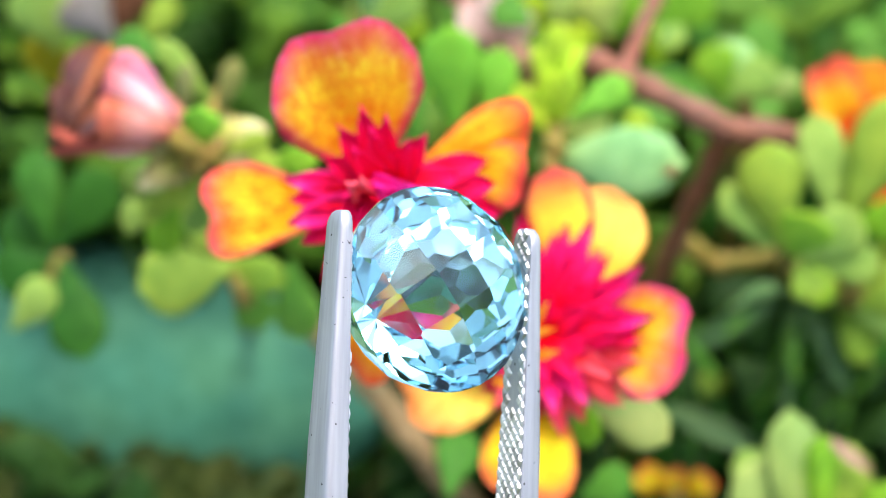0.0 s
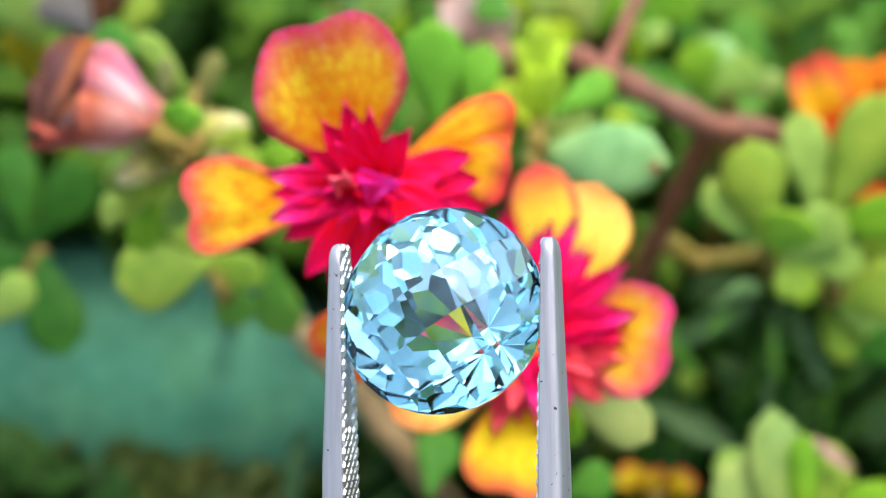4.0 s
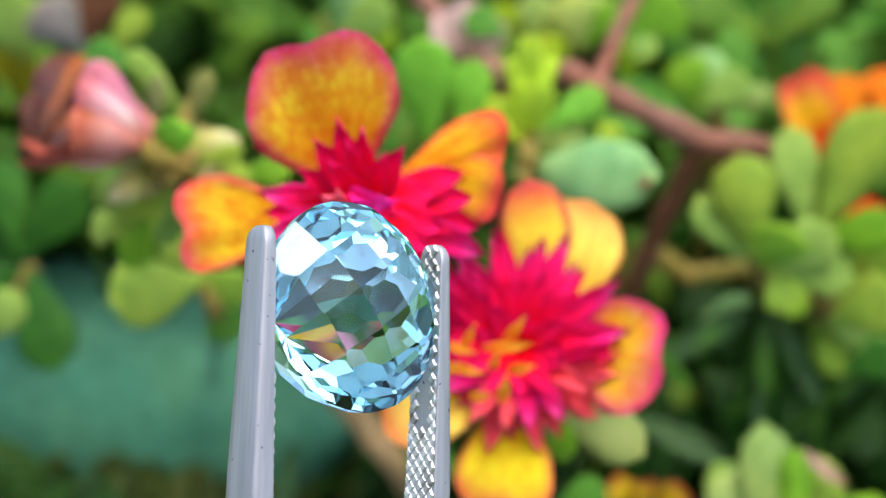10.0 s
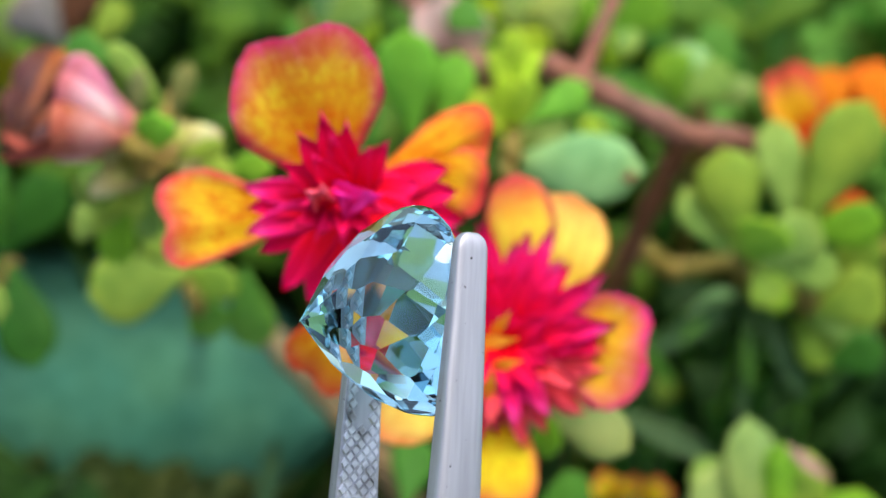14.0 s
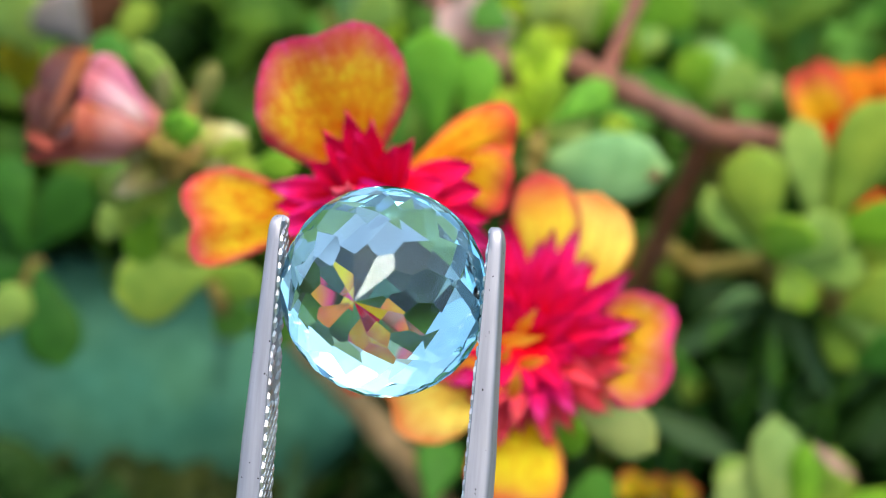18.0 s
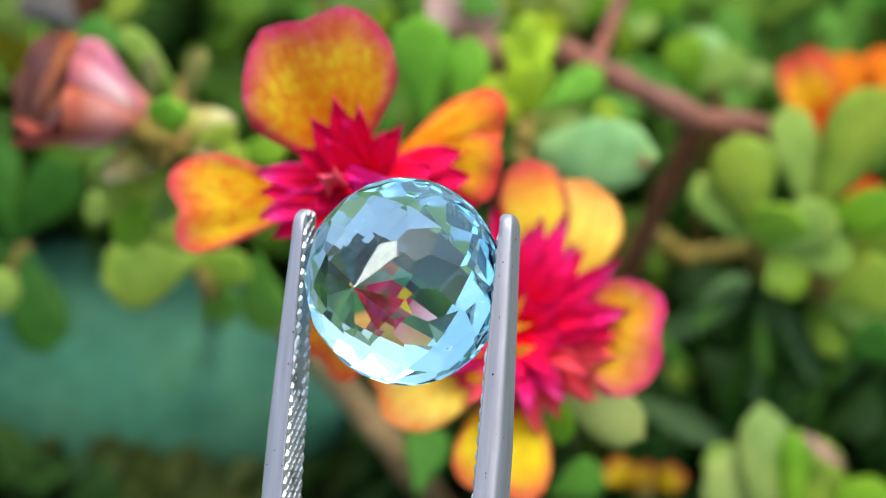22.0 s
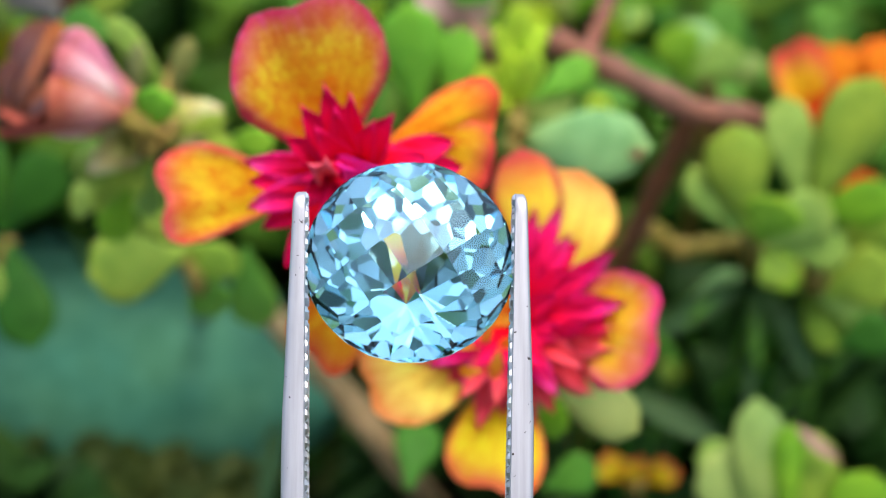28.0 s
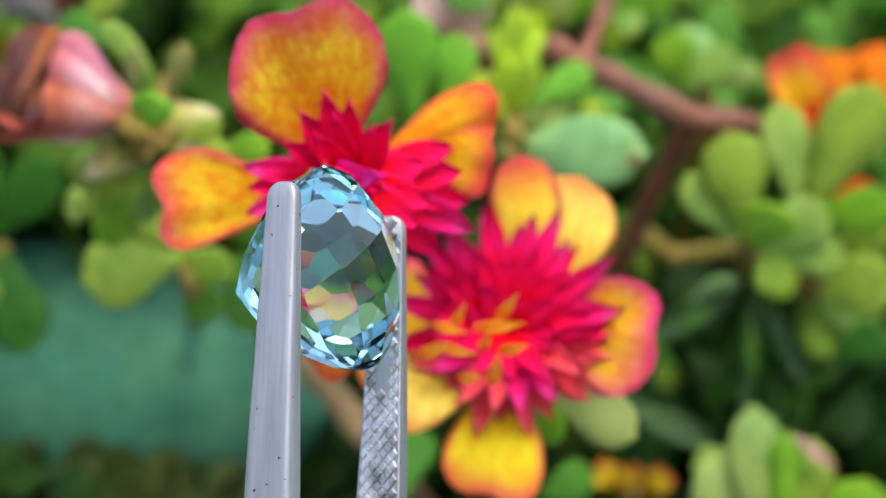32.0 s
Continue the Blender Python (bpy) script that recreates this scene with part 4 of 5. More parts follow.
s = sprig((-0.0315, 0.1788, -0.004), "rounded light green purslane leaves")
stem(s, [(-0.0255, 0.1644, 0.0809), (-0.0251, 0.1718, 0.0705), (-0.0389, 0.2640, -0.004)], 0.0007, 0.0012, STEM_OLIVE)
leaf(s, (-0.0251, 0.1638, 0.0817), (-0.0347, 0.1600, 0.0816), 0.0080, LEAF_OLIVE, face=(-0.1, -0.70, 0.70))
leaf(s, (-0.0265, 0.1658, 0.0812), (-0.0195, 0.1636, 0.0797), 0.0043, LEAF_OLIVE)
leaf(s, (-0.0247, 0.1660, 0.0779), (-0.0224, 0.1648, 0.0727), 0.0049, LEAF_MID)
leaf(s, (-0.0192, 0.1674, 0.0799), (-0.0183, 0.1656, 0.0704), 0.0055, LEAF_MID)
leaf(s, (-0.0270, 0.1669, 0.0810), (-0.0295, 0.1695, 0.0829), 0.0037, LEAF_OLIVE)

s = sprig((-0.0308, 0.1802, -0.004), "young green and olive leaves around flower buds")
stem(s, [(-0.0247, 0.1660, 0.1023), (-0.0256, 0.1625, 0.1007), (-0.0270, 0.1605, 0.0980), (-0.0534, 0.3168, -0.004)], 0.0008, 0.0015, STEM_OLIVE)
leaf(s, (-0.0257, 0.1644, 0.1018), (-0.0312, 0.1672, 0.1076), 0.0029, LEAF_PALE)
leaf(s, (-0.0283, 0.1616, 0.1013), (-0.0276, 0.1632, 0.1071), 0.0020, LEAF_TIP)
leaf(s, (-0.0247, 0.1629, 0.1014), (-0.0228, 0.1643, 0.1069), 0.0024, LEAF_TIP)
leaf(s, (-0.0249, 0.1499, 0.1047), (-0.0244, 0.1499, 0.1099), 0.0042, LEAF_FRESH, cup=0.3)
leaf(s, (-0.0230, 0.1542, 0.1022), (-0.0187, 0.1542, 0.1039), 0.0022, LEAF_OLIVE)
leaf(s, (-0.0267, 0.1559, 0.0983), (-0.0291, 0.1529, 0.0976), 0.0044, LEAF_OLIVE)
leaf(s, (-0.0286, 0.1559, 0.0950), (-0.0312, 0.1547, 0.0897), 0.0039, LEAF_LIME)
leaf(s, (-0.0254, 0.1593, 0.0981), (-0.0185, 0.1595, 0.0966), 0.0039, LEAF_OLIVE)
leaf(s, (-0.0275, 0.1582, 0.0981), (-0.0340, 0.1561, 0.0969), 0.0039, LEAF_PALE, cup=0.25)
leaf(s, (-0.0272, 0.1592, 0.0961), (-0.0323, 0.1563, 0.0920), 0.0048, LEAF_OLIVE)
leaf(s, (-0.0268, 0.1601, 0.0956), (-0.0280, 0.1601, 0.0887), 0.0034, LEAF_PALE)
leaf(s, (-0.0321, 0.1586, 0.0918), (-0.0352, 0.1586, 0.0918), 0.0038, LEAF_PALE)
leaf(s, (-0.0201, 0.1619, 0.0964), (-0.0149, 0.1602, 0.0975), 0.0034, LEAF_LIME)
leaf(s, (-0.0324, 0.1791, 0.0984), (-0.0391, 0.1828, 0.0984), 0.0049, LEAF_MID)

s = sprig((-0.0536, 0.2023, -0.004), "dark green spoon-shaped leaves low on a stem")
stem(s, [(-0.0489, 0.1856, 0.0676), (-0.0529, 0.1934, 0.0577), (-0.0756, 0.2705, -0.004)], 0.0009, 0.0014, STEM_OLIVE)
leaf(s, (-0.0487, 0.1846, 0.0679), (-0.0447, 0.1738, 0.0611), 0.0076, LEAF_DARK)
leaf(s, (-0.0496, 0.1864, 0.0687), (-0.0424, 0.1899, 0.0771), 0.0074, LEAF_DARK)
leaf(s, (-0.0505, 0.1872, 0.0682), (-0.0531, 0.1949, 0.0773), 0.0061, LEAF_DARK)
leaf(s, (-0.0505, 0.1865, 0.0670), (-0.0570, 0.1837, 0.0649), 0.0074, LEAF_DARK)
leaf(s, (-0.0518, 0.1703, 0.0684), (-0.0466, 0.1710, 0.0746), 0.0050, LEAF_PALE)
leaf(s, (-0.0511, 0.1893, 0.0659), (-0.0578, 0.1933, 0.0681), 0.0069, LEAF_DARK)

s = sprig((0.0387, 0.1921, -0.004), "rosette of rounded olive-green leaves on a fleshy stem")
stem(s, [(0.0342, 0.1683, 0.0811), (0.0387, 0.1865, 0.0653), (0.0582, 0.2739, -0.004)], 0.0009, 0.0013, STEM_OLIVE)
leaf(s, (0.0341, 0.1674, 0.0817), (0.0316, 0.1714, 0.0926), 0.0077, LEAF_OLIVE, cup=0.2)
leaf(s, (0.0327, 0.1683, 0.0811), (0.0277, 0.1714, 0.0874), 0.0050, LEAF_PALE)
leaf(s, (0.0348, 0.1661, 0.0816), (0.0365, 0.1654, 0.0875), 0.0066, LEAF_LIME)
leaf(s, (0.0364, 0.1674, 0.0799), (0.0419, 0.1679, 0.0858), 0.0060, LEAF_PALE)
leaf(s, (0.0359, 0.1682, 0.0793), (0.0376, 0.1649, 0.0764), 0.0043, LEAF_OLIVE)
leaf(s, (0.0364, 0.1677, 0.0804), (0.0449, 0.1670, 0.0794), 0.0049, LEAF_PALE)

s = sprig((0.0495, 0.1966, -0.004), "large olive leaves in front of an orange flower")
stem(s, [(0.0404, 0.1711, 0.0818), (0.0441, 0.1773, 0.0696), (0.0677, 0.2640, -0.004)], 0.0010, 0.0015, STEM_OLIVE)
leaf(s, (0.0399, 0.1705, 0.0826), (0.0376, 0.1767, 0.0931), 0.0056, LEAF_PALE)
leaf(s, (0.0406, 0.1697, 0.0831), (0.0473, 0.1743, 0.0967), 0.0081, LEAF_OLIVE, cup=0.2)
leaf(s, (0.0409, 0.1695, 0.0829), (0.0491, 0.1679, 0.0858), 0.0054, LEAF_LIME)
leaf(s, (0.0454, 0.1758, 0.0675), (0.0527, 0.1756, 0.0708), 0.0077, LEAF_OLIVE)
leaf(s, (0.0488, 0.1802, 0.0564), (0.0551, 0.1798, 0.0593), 0.0061, LEAF_DARK)

s = sprig((0.0413, 0.1705, -0.004), "pale folded leaves with a pink rim beside a lime shoot")
stem(s, [(0.0370, 0.1523, 0.0584), (0.0524, 0.2132, -0.004)], 0.0012, 0.0016, STEM_OLIVE)
leaf(s, (0.0357, 0.1480, 0.0538), (0.0346, 0.1568, 0.0681), 0.0064, LEAF_FROST, cup=0.06, label="pale leaf with a ragged rim")
leaf(s, (0.0381, 0.1503, 0.0553), (0.0292, 0.1539, 0.0622), 0.0086, LEAF_FROST, cup=0.05, curl=0.05)
leaf(s, (0.0376, 0.1474, 0.0565), (0.0379, 0.1541, 0.0669), 0.0040, LEAF_LIME, cup=0.25)
leaf(s, (0.0386, 0.1483, 0.0543), (0.0413, 0.1554, 0.0645), 0.0066, LEAF_OLIVE, cup=0.10)
ray(s, (0.0384, 0.1541, 0.0661), (0.0433, 0.1520, 0.0631), 0.0014, STEM_ROSE, curl=0.15, name="leaf_rim")
leaf(s, (0.0442, 0.1476, 0.0542), (0.0464, 0.1519, 0.0621), 0.0075, LEAF_LIME, cup=0.08)
leaf(s, (0.0344, 0.1517, 0.0557), (0.0297, 0.1564, 0.0625), 0.0052, LEAF_PALE, cup=0.1)

s = sprig((0.0128, 0.1540, -0.004), "pale green leaves under a flower")
stem(s, [(0.0110, 0.1329, 0.0899), (0.0113, 0.1453, 0.0763), (0.0184, 0.2341, -0.004)], 0.0007, 0.0012, STEM_OLIVE)
leaf(s, (0.0100, 0.1301, 0.0929), (0.0179, 0.1258, 0.0902), 0.0054, LEAF_CREAM, face=(0.1, -0.6, 0.8), cup=0.04)
leaf(s, (0.0109, 0.1320, 0.0903), (0.0110, 0.1300, 0.0857), 0.0029, LEAF_LIME)
leaf(s, (0.0119, 0.1482, 0.0630), (0.0175, 0.1496, 0.0649), 0.0047, LEAF_MID)
leaf(s, (-0.0020, 0.1482, 0.0630), (-0.0005, 0.1561, 0.0656), 0.0054, LEAF_MID)

s = sprig((-0.0484, 0.2222, -0.004), "dry grey and brown leaves with a pale green one")
stem(s, [(-0.0473, 0.2215, 0.0769), (-0.0749, 0.3596, -0.004)], 0.0010, 0.0015, STEM_BROWN)
leaf(s, (-0.0471, 0.2208, 0.0777), (-0.0520, 0.2199, 0.0852), 0.0081, DRY_GREY, cup=0.25)
leaf(s, (-0.0466, 0.2217, 0.0772), (-0.0451, 0.2234, 0.0867), 0.0081, STEM_BROWN, cup=0.2)
leaf(s, (-0.0547, 0.2237, 0.0748), (-0.0588, 0.2244, 0.0846), 0.0090, LEAF_PALE)
leaf(s, (-0.0433, 0.2197, 0.0779), (-0.0385, 0.2213, 0.0837), 0.0044, LEAF_OLIVE)
leaf(s, (-0.0570, 0.2267, 0.0670), (-0.0579, 0.2258, 0.0762), 0.0069, LEAF_YELLOW)

s = sprig((0.0182, 0.2222, -0.004), "lime leaves, one given a sunlit pale colour")
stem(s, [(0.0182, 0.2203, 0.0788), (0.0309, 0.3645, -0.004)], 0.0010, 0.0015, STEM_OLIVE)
leaf(s, (0.0181, 0.2184, 0.0795), (0.0163, 0.2190, 0.0873), 0.0066, LEAF_PALE_SUNLIT)
leaf(s, (0.0188, 0.2184, 0.0795), (0.0219, 0.2199, 0.0852), 0.0051, LEAF_LIME)
leaf(s, (0.0239, 0.2121, 0.0845), (0.0304, 0.2128, 0.0890), 0.0071, LEAF_LIME)
leaf(s, (0.0239, 0.2121, 0.0845), (0.0265, 0.2090, 0.0835), 0.0042, LEAF_PALE)
leaf(s, (0.0324, 0.2068, 0.0770), (0.0300, 0.2090, 0.0835), 0.0063, LEAF_LIME)
leaf(s, (0.0324, 0.2068, 0.0770), (0.0388, 0.2093, 0.0805), 0.0056, LEAF_PALE)
leaf(s, (-0.0136, 0.2210, 0.0797), (-0.0061, 0.2197, 0.0849), 0.0059, LEAF_PALE)

s = sprig((0.0137, 0.2316, -0.004), "pale lime leaves behind the flowers, sunlight put into their colour")
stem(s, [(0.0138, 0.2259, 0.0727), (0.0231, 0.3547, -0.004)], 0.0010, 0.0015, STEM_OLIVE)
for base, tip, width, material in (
        ((0.0150, 0.2215, 0.0769), (0.0157, 0.2195, 0.0846), 70, LEAF_PALE_SUNLIT), ((0.0125, 0.2236, 0.0766), (0.0127, 0.2244, 0.0846), 70, LEAF_PALE_SUNLIT), ((0.0202, 0.2258, 0.0762), (0.0206, 0.2262, 0.0836), 60, LEAF_PALE_SUNLIT),
        ((0.0164, 0.2054, 0.0749), (0.0163, 0.2061, 0.0794), 44, LEAF_PALE_SUNLIT), ((0.0092, 0.2254, 0.0756), (0.0079, 0.2253, 0.0824), 60, LEAF_LIME_SUNLIT), ((-0.0109, 0.2241, 0.0737), (-0.0070, 0.2240, 0.0806), 80, LEAF_LIME_SUNLIT),
        ((-0.0141, 0.2289, 0.0771), (-0.0108, 0.2284, 0.0833), 80, LEAF_MINT), ((-0.0062, 0.2155, 0.0718), (-0.0047, 0.2153, 0.0787), 70, LEAF_LIME_SUNLIT), ((0.0088, 0.2099, 0.0709), (0.0072, 0.2098, 0.0777), 66, LEAF_LIME_SUNLIT),
        ((0.0160, 0.2176, 0.0749), (0.0132, 0.2174, 0.0816), 70, LEAF_LIME_SUNLIT), ((0.0243, 0.2197, 0.0745), (0.0262, 0.2196, 0.0813), 80, LEAF_LIME_SUNLIT), ((0.0201, 0.2091, 0.0697), (0.0228, 0.2090, 0.0731), 50, LEAF_LIME_SUNLIT)):
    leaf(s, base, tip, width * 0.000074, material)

s = sprig((0.0348, 0.2127, -0.004), "grey-green leaves behind a forked branch")
stem(s, [(0.0353, 0.2121, 0.0738), (0.0363, 0.2124, 0.0672), (0.0423, 0.2624, -0.004)], 0.0009, 0.0014, STEM_OLIVE)
leaf(s, (0.0352, 0.2110, 0.0740), (0.0330, 0.2157, 0.0807), 0.0066, LEAF_MINT, cup=0.06)
leaf(s, (0.0355, 0.2108, 0.0746), (0.0425, 0.2108, 0.0773), 0.0036, LEAF_FROST, cup=0.06)
leaf(s, (0.0362, 0.2132, 0.0736), (0.0389, 0.2199, 0.0815), 0.0062, LEAF_MID, cup=0.06)
leaf(s, (0.0350, 0.2119, 0.0735), (0.0308, 0.2127, 0.0764), 0.0044, LEAF_MID, cup=0.06)

s = sprig((0.0476, 0.1957, -0.004), "yellow-green leaves lower on the stem")
stem(s, [(0.0452, 0.1902, 0.0601), (0.0658, 0.2705, -0.004)], 0.0010, 0.0015, STEM_OLIVE)
leaf(s, (0.0423, 0.1889, 0.0653), (0.0428, 0.1838, 0.0614), 0.0044, LEAF_LIME)
leaf(s, (0.0480, 0.1893, 0.0590), (0.0561, 0.1881, 0.0642), 0.0060, LEAF_OLIVE)
leaf(s, (0.0477, 0.1901, 0.0566), (0.0557, 0.1869, 0.0555), 0.0056, LEAF_PALE)
leaf(s, (0.0466, 0.1917, 0.0554), (0.0505, 0.1861, 0.0508), 0.0054, LEAF_OLIVE)
leaf(s, (0.0413, 0.1954, 0.0571), (0.0324, 0.1897, 0.0525), 0.0018, LEAF_MID)
leaf(s, (0.0406, 0.1933, 0.0542), (0.0410, 0.1860, 0.0473), 0.0018, LEAF_MID)
leaf(s, (0.0338, 0.1957, 0.0524), (0.0395, 0.1930, 0.0572), 0.0036, LEAF_MINT)
leaf(s, (0.0239, 0.1917, 0.0554), (0.0317, 0.1864, 0.0478), 0.0018, LEAF_MID)
leaf(s, (0.0345, 0.1938, 0.0409), (0.0296, 0.1911, 0.0440), 0.0044, LEAF_OLIVE)
leaf(s, (0.0492, 0.1889, 0.0653), (0.0551, 0.1868, 0.0693), 0.0055, LEAF_OLIVE)

# Pale petals added for a sun patch; its brightness is in their colour.
s = sprig((0.0019, 0.2218, -0.004), "pale pinkish-white petals, sunlight put into their colour")
stem(s, [(0.0034, 0.1957, 0.0907), (0.0033, 0.2085, 0.0793), (0.0054, 0.3429, -0.004)], 0.0010, 0.0015, STEM_OLIVE)
petal(s, (0.0030, 0.1947, 0.0910), (0.0007, 0.1949, 0.0983), 0.0070, PETAL_PALE_SUNLIT, face=(0.0, -0.5, 0.87), cup=0.1, seed=0.4)
petal(s, (0.0040, 0.1949, 0.0913), (0.0057, 0.1945, 0.0978), 0.0062, PETAL_PALE_SUNLIT, face=(0.0, -0.5, 0.87), cup=0.1, seed=1.4)

# ---- the rest of the bed: creeping foliage, grass blades, litter ----
rng = random.Random(7)
EYE_Z = 0.2


def behind(p):
    """How far a place lies beyond the front of the bed."""
    return p.y * 0.8192 + (EYE_Z - p.z) * 0.5736


def clear_of_broad_leaf(p):
    """The broad leaf lies open: nothing grows in front of it."""
    far = behind(p)
    u, v = p.x / far, (p.y * 0.5736 - (EYE_Z - p.z) * 0.8192) / far
    return not (u < -0.055 and -0.10 - 0.15 * (u + 0.23) < v < 0.005 and far < 0.34)


def in_painted_shade(p):
    """Low hollows at the foot of the plant: shade painted by keeping only dark-coloured leaves."""
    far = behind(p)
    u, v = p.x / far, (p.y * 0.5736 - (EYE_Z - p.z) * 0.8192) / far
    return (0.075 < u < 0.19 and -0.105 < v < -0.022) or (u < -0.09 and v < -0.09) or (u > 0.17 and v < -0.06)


def foliage(name, label, count, spot_of, sizes, material, seed, front=0.25, shade=True):
    r = random.Random(seed)
    bm = bmesh.new()
    made = 0
    for trial in range(count * 20):
        if made == count:
            break
        foot, top = spot_of(r)
        top = top + Vector((r.uniform(-1, 1), r.uniform(-1, 1), 0)) * 0.012
        if behind(top) < front + 0.01 or not clear_of_broad_leaf(top) or not shade and in_painted_shade(top):
            continue
        made += 1
        add_tube(bm, [foot, (foot + top) / 2 + Vector((0, 0.004, 0)), top], 0.0010, 0.0006, 5, 0.0, 2)
        for k in range(r.randint(5, 8)):
            a = r.uniform(0, math.tau)
            size = r.uniform(*sizes)
            root = foot.lerp(top, r.uniform(0.45, 1.0))
            way = Vector((math.cos(a), math.sin(a), r.uniform(-0.1, 0.9))).normalized()
            tip = root + way * size
            if behind(tip) < front or not clear_of_broad_leaf(tip) or not shade and in_painted_shade(tip):
                continue
            add_leaf(bm, root, tip, size * r.uniform(0.45, 0.65), (way.y * 0.4 + r.uniform(-0.3, 0.3), -0.6, 0.75), 0.07, 0.05, 0.0005, 5, 4)
    return tagged(new(name, mesh_of(name, bm, material)), label, "foliage", kind="stuff")


def over_bed(low, high, y0=0.22, y1=0.75, x0=-0.28, x1=0.28):
    def spot(r):
        while True:
            foot = Vector((r.uniform(x0, x1), r.uniform(y0, y1), -0.004))
            a = math.atan2(foot.y - 0.46, foot.x)
            if math.hypot(foot.x / 0.31, (foot.y - 0.46) / 0.30) < 1 + 0.10 * math.sin(5 * a) + 0.06 * math.sin(9 * a + 1):
                break
        return foot, foot + Vector((0, 0, r.uniform(low, high)))
    return spot


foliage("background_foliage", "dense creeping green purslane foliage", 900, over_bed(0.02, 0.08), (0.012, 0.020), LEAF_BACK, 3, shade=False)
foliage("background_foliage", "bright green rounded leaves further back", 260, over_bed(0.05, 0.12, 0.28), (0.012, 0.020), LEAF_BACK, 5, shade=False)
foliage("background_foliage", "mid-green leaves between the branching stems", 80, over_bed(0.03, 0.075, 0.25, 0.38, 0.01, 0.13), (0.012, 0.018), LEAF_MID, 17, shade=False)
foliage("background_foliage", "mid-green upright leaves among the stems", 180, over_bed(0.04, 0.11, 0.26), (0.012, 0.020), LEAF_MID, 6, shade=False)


def leafy_shoot(height, material, seed):
    """One upright shoot, built at the origin: a stem with pairs of spoon leaves and a tuft on top."""
    r = random.Random(seed)
    shoot = thing("purslane_shoot", (0, 0, 0), "upright leafy green purslane shoot", "plant", "purslane shoots")
    stem(shoot, [(0, 0, 0), (0.003, 0.004, height * 0.5), (0.0, 0.002, height)], 0.0014, 0.0008, STEM_OLIVE, knots=0.15)
    for k in range(9):
        up = 0.35 + 0.65 * k / 8
        a = k * 2.4 + r.uniform(-0.4, 0.4)
        size = r.uniform(0.013, 0.019) * (1.1 - 0.35 * up)
        root = Vector((0.002 * math.sin(up * 3), 0.003, height * up))
        way = Vector((math.cos(a), math.sin(a), 0.2 + 0.7 * up * r.random())).normalized()
        leaf(shoot, root, root + way * size, size * r.uniform(0.5, 0.64), material, face=(way.y * 0.3, -0.5, 0.85))
    return shoot


r = random.Random(21)
shoots = [(leafy_shoot(0.070, LEAF_MID, 1), 0.070), (leafy_shoot(0.085, LEAF_BACK, 2), 0.085), (leafy_shoot(0.055, LEAF_BACK, 3), 0.055)]
placed = 0
while placed < 48:
    shoot, height = shoots[placed % 3]
    x, y = r.uniform(-0.17, 0.17), r.uniform(0.24, 0.50)
    top = Vector((x, y, height + 0.01))
    if behind(top) < 0.262 or not clear_of_broad_leaf(top) or not clear_of_broad_leaf(Vector((x, y, height * 0.5))) or in_painted_shade(top) or in_painted_shade(Vector((x, y, height * 0.6))):
        continue
    place = pose(x, y, -0.004, r.uniform(-8, 8), r.uniform(-8, 8), r.uniform(-35, 35))
    if placed < 3:
        shoot.matrix_basis = place
    else:
        copy_thing(shoot, place)
    placed += 1

# Low leaves in the darkened green that stands for shade.
foliage("background_foliage", "low green leaves near the soil, coloured dark for shade", 520, over_bed(0.005, 0.045, 0.17), (0.012, 0.020), LEAF_DEEP_SHADE, 8)
foliage("background_foliage", "green leaves at the front, shade put into their dark colour", 260, over_bed(0.005, 0.03, 0.17, 0.32, -0.14, 0.14), (0.012, 0.020), LEAF_DEEP_SHADE, 11)
foliage("background_foliage", "small leaves below the broad leaf, shade in their olive-brown colour", 110, over_bed(0.002, 0.008, 0.185, 0.24, -0.10, -0.005), (0.007, 0.011), LEAF_SHADE, 13)

bm = bmesh.new()
for k in range(320):
    p = Vector((rng.uniform(-0.12, 0.16), rng.uniform(0.17, 0.4), 0.0))
    way = Vector((rng.uniform(-1, 1), rng.uniform(-0.6, 0.6), rng.uniform(0.1, 0.9))).normalized() * rng.uniform(0.03, 0.06)
    if behind(p + way) < 0.25 or not clear_of_broad_leaf(p + way) or not clear_of_broad_leaf(p + way * 0.5):
        continue
    add_ray(bm, p, p + way, rng.uniform(0.002, 0.0045), (0.1, -0.7, 0.6), rng.uniform(0.05, 0.25))
tagged(new("grass_blades", mesh_of("grass_blades", bm, LEAF_DEEP_SHADE)), "narrow grass blades between the stems, darkened to stand for shade", "grass", kind="stuff")

tuft = thing("grass_tuft", (0.0346, 0.2058, -0.004), "long narrow green grass blades between stems", "grass")
for base, tip, width in (((0.0234, 0.2017, 0.0383), (0.0405, 0.1985, 0.0547), 18), ((0.0338, 0.1967, 0.0346), (0.0338, 0.1974, 0.0530), 16), ((0.0255, 0.2045, 0.0458), (0.0375, 0.1959, 0.0439), 14), ((0.0391, 0.1958, 0.0333), (0.0412, 0.1981, 0.0506), 14),
                         ((0.0298, 0.1926, 0.0322), (0.0467, 0.1948, 0.0458), 16), ((0.0211, 0.2000, 0.0358), (0.0311, 0.1996, 0.0457), 13), ((0.0467, 0.1958, 0.0333), (0.0560, 0.1963, 0.0445), 16), ((0.0417, 0.2026, 0.0396), (0.0530, 0.1985, 0.0476), 13), ((0.0494, 0.1926, 0.0322), (0.0504, 0.1948, 0.0458), 14)):
    ray(tuft, base, tip, width * 0.00008, LEAF_MID, curl=0.08, name="blade")
    stem(tuft, [base, (base[0], base[1] + 0.004, -0.004)], 0.0005, 0.0006, LEAF_DARK, name="sheath", knots=0.0)

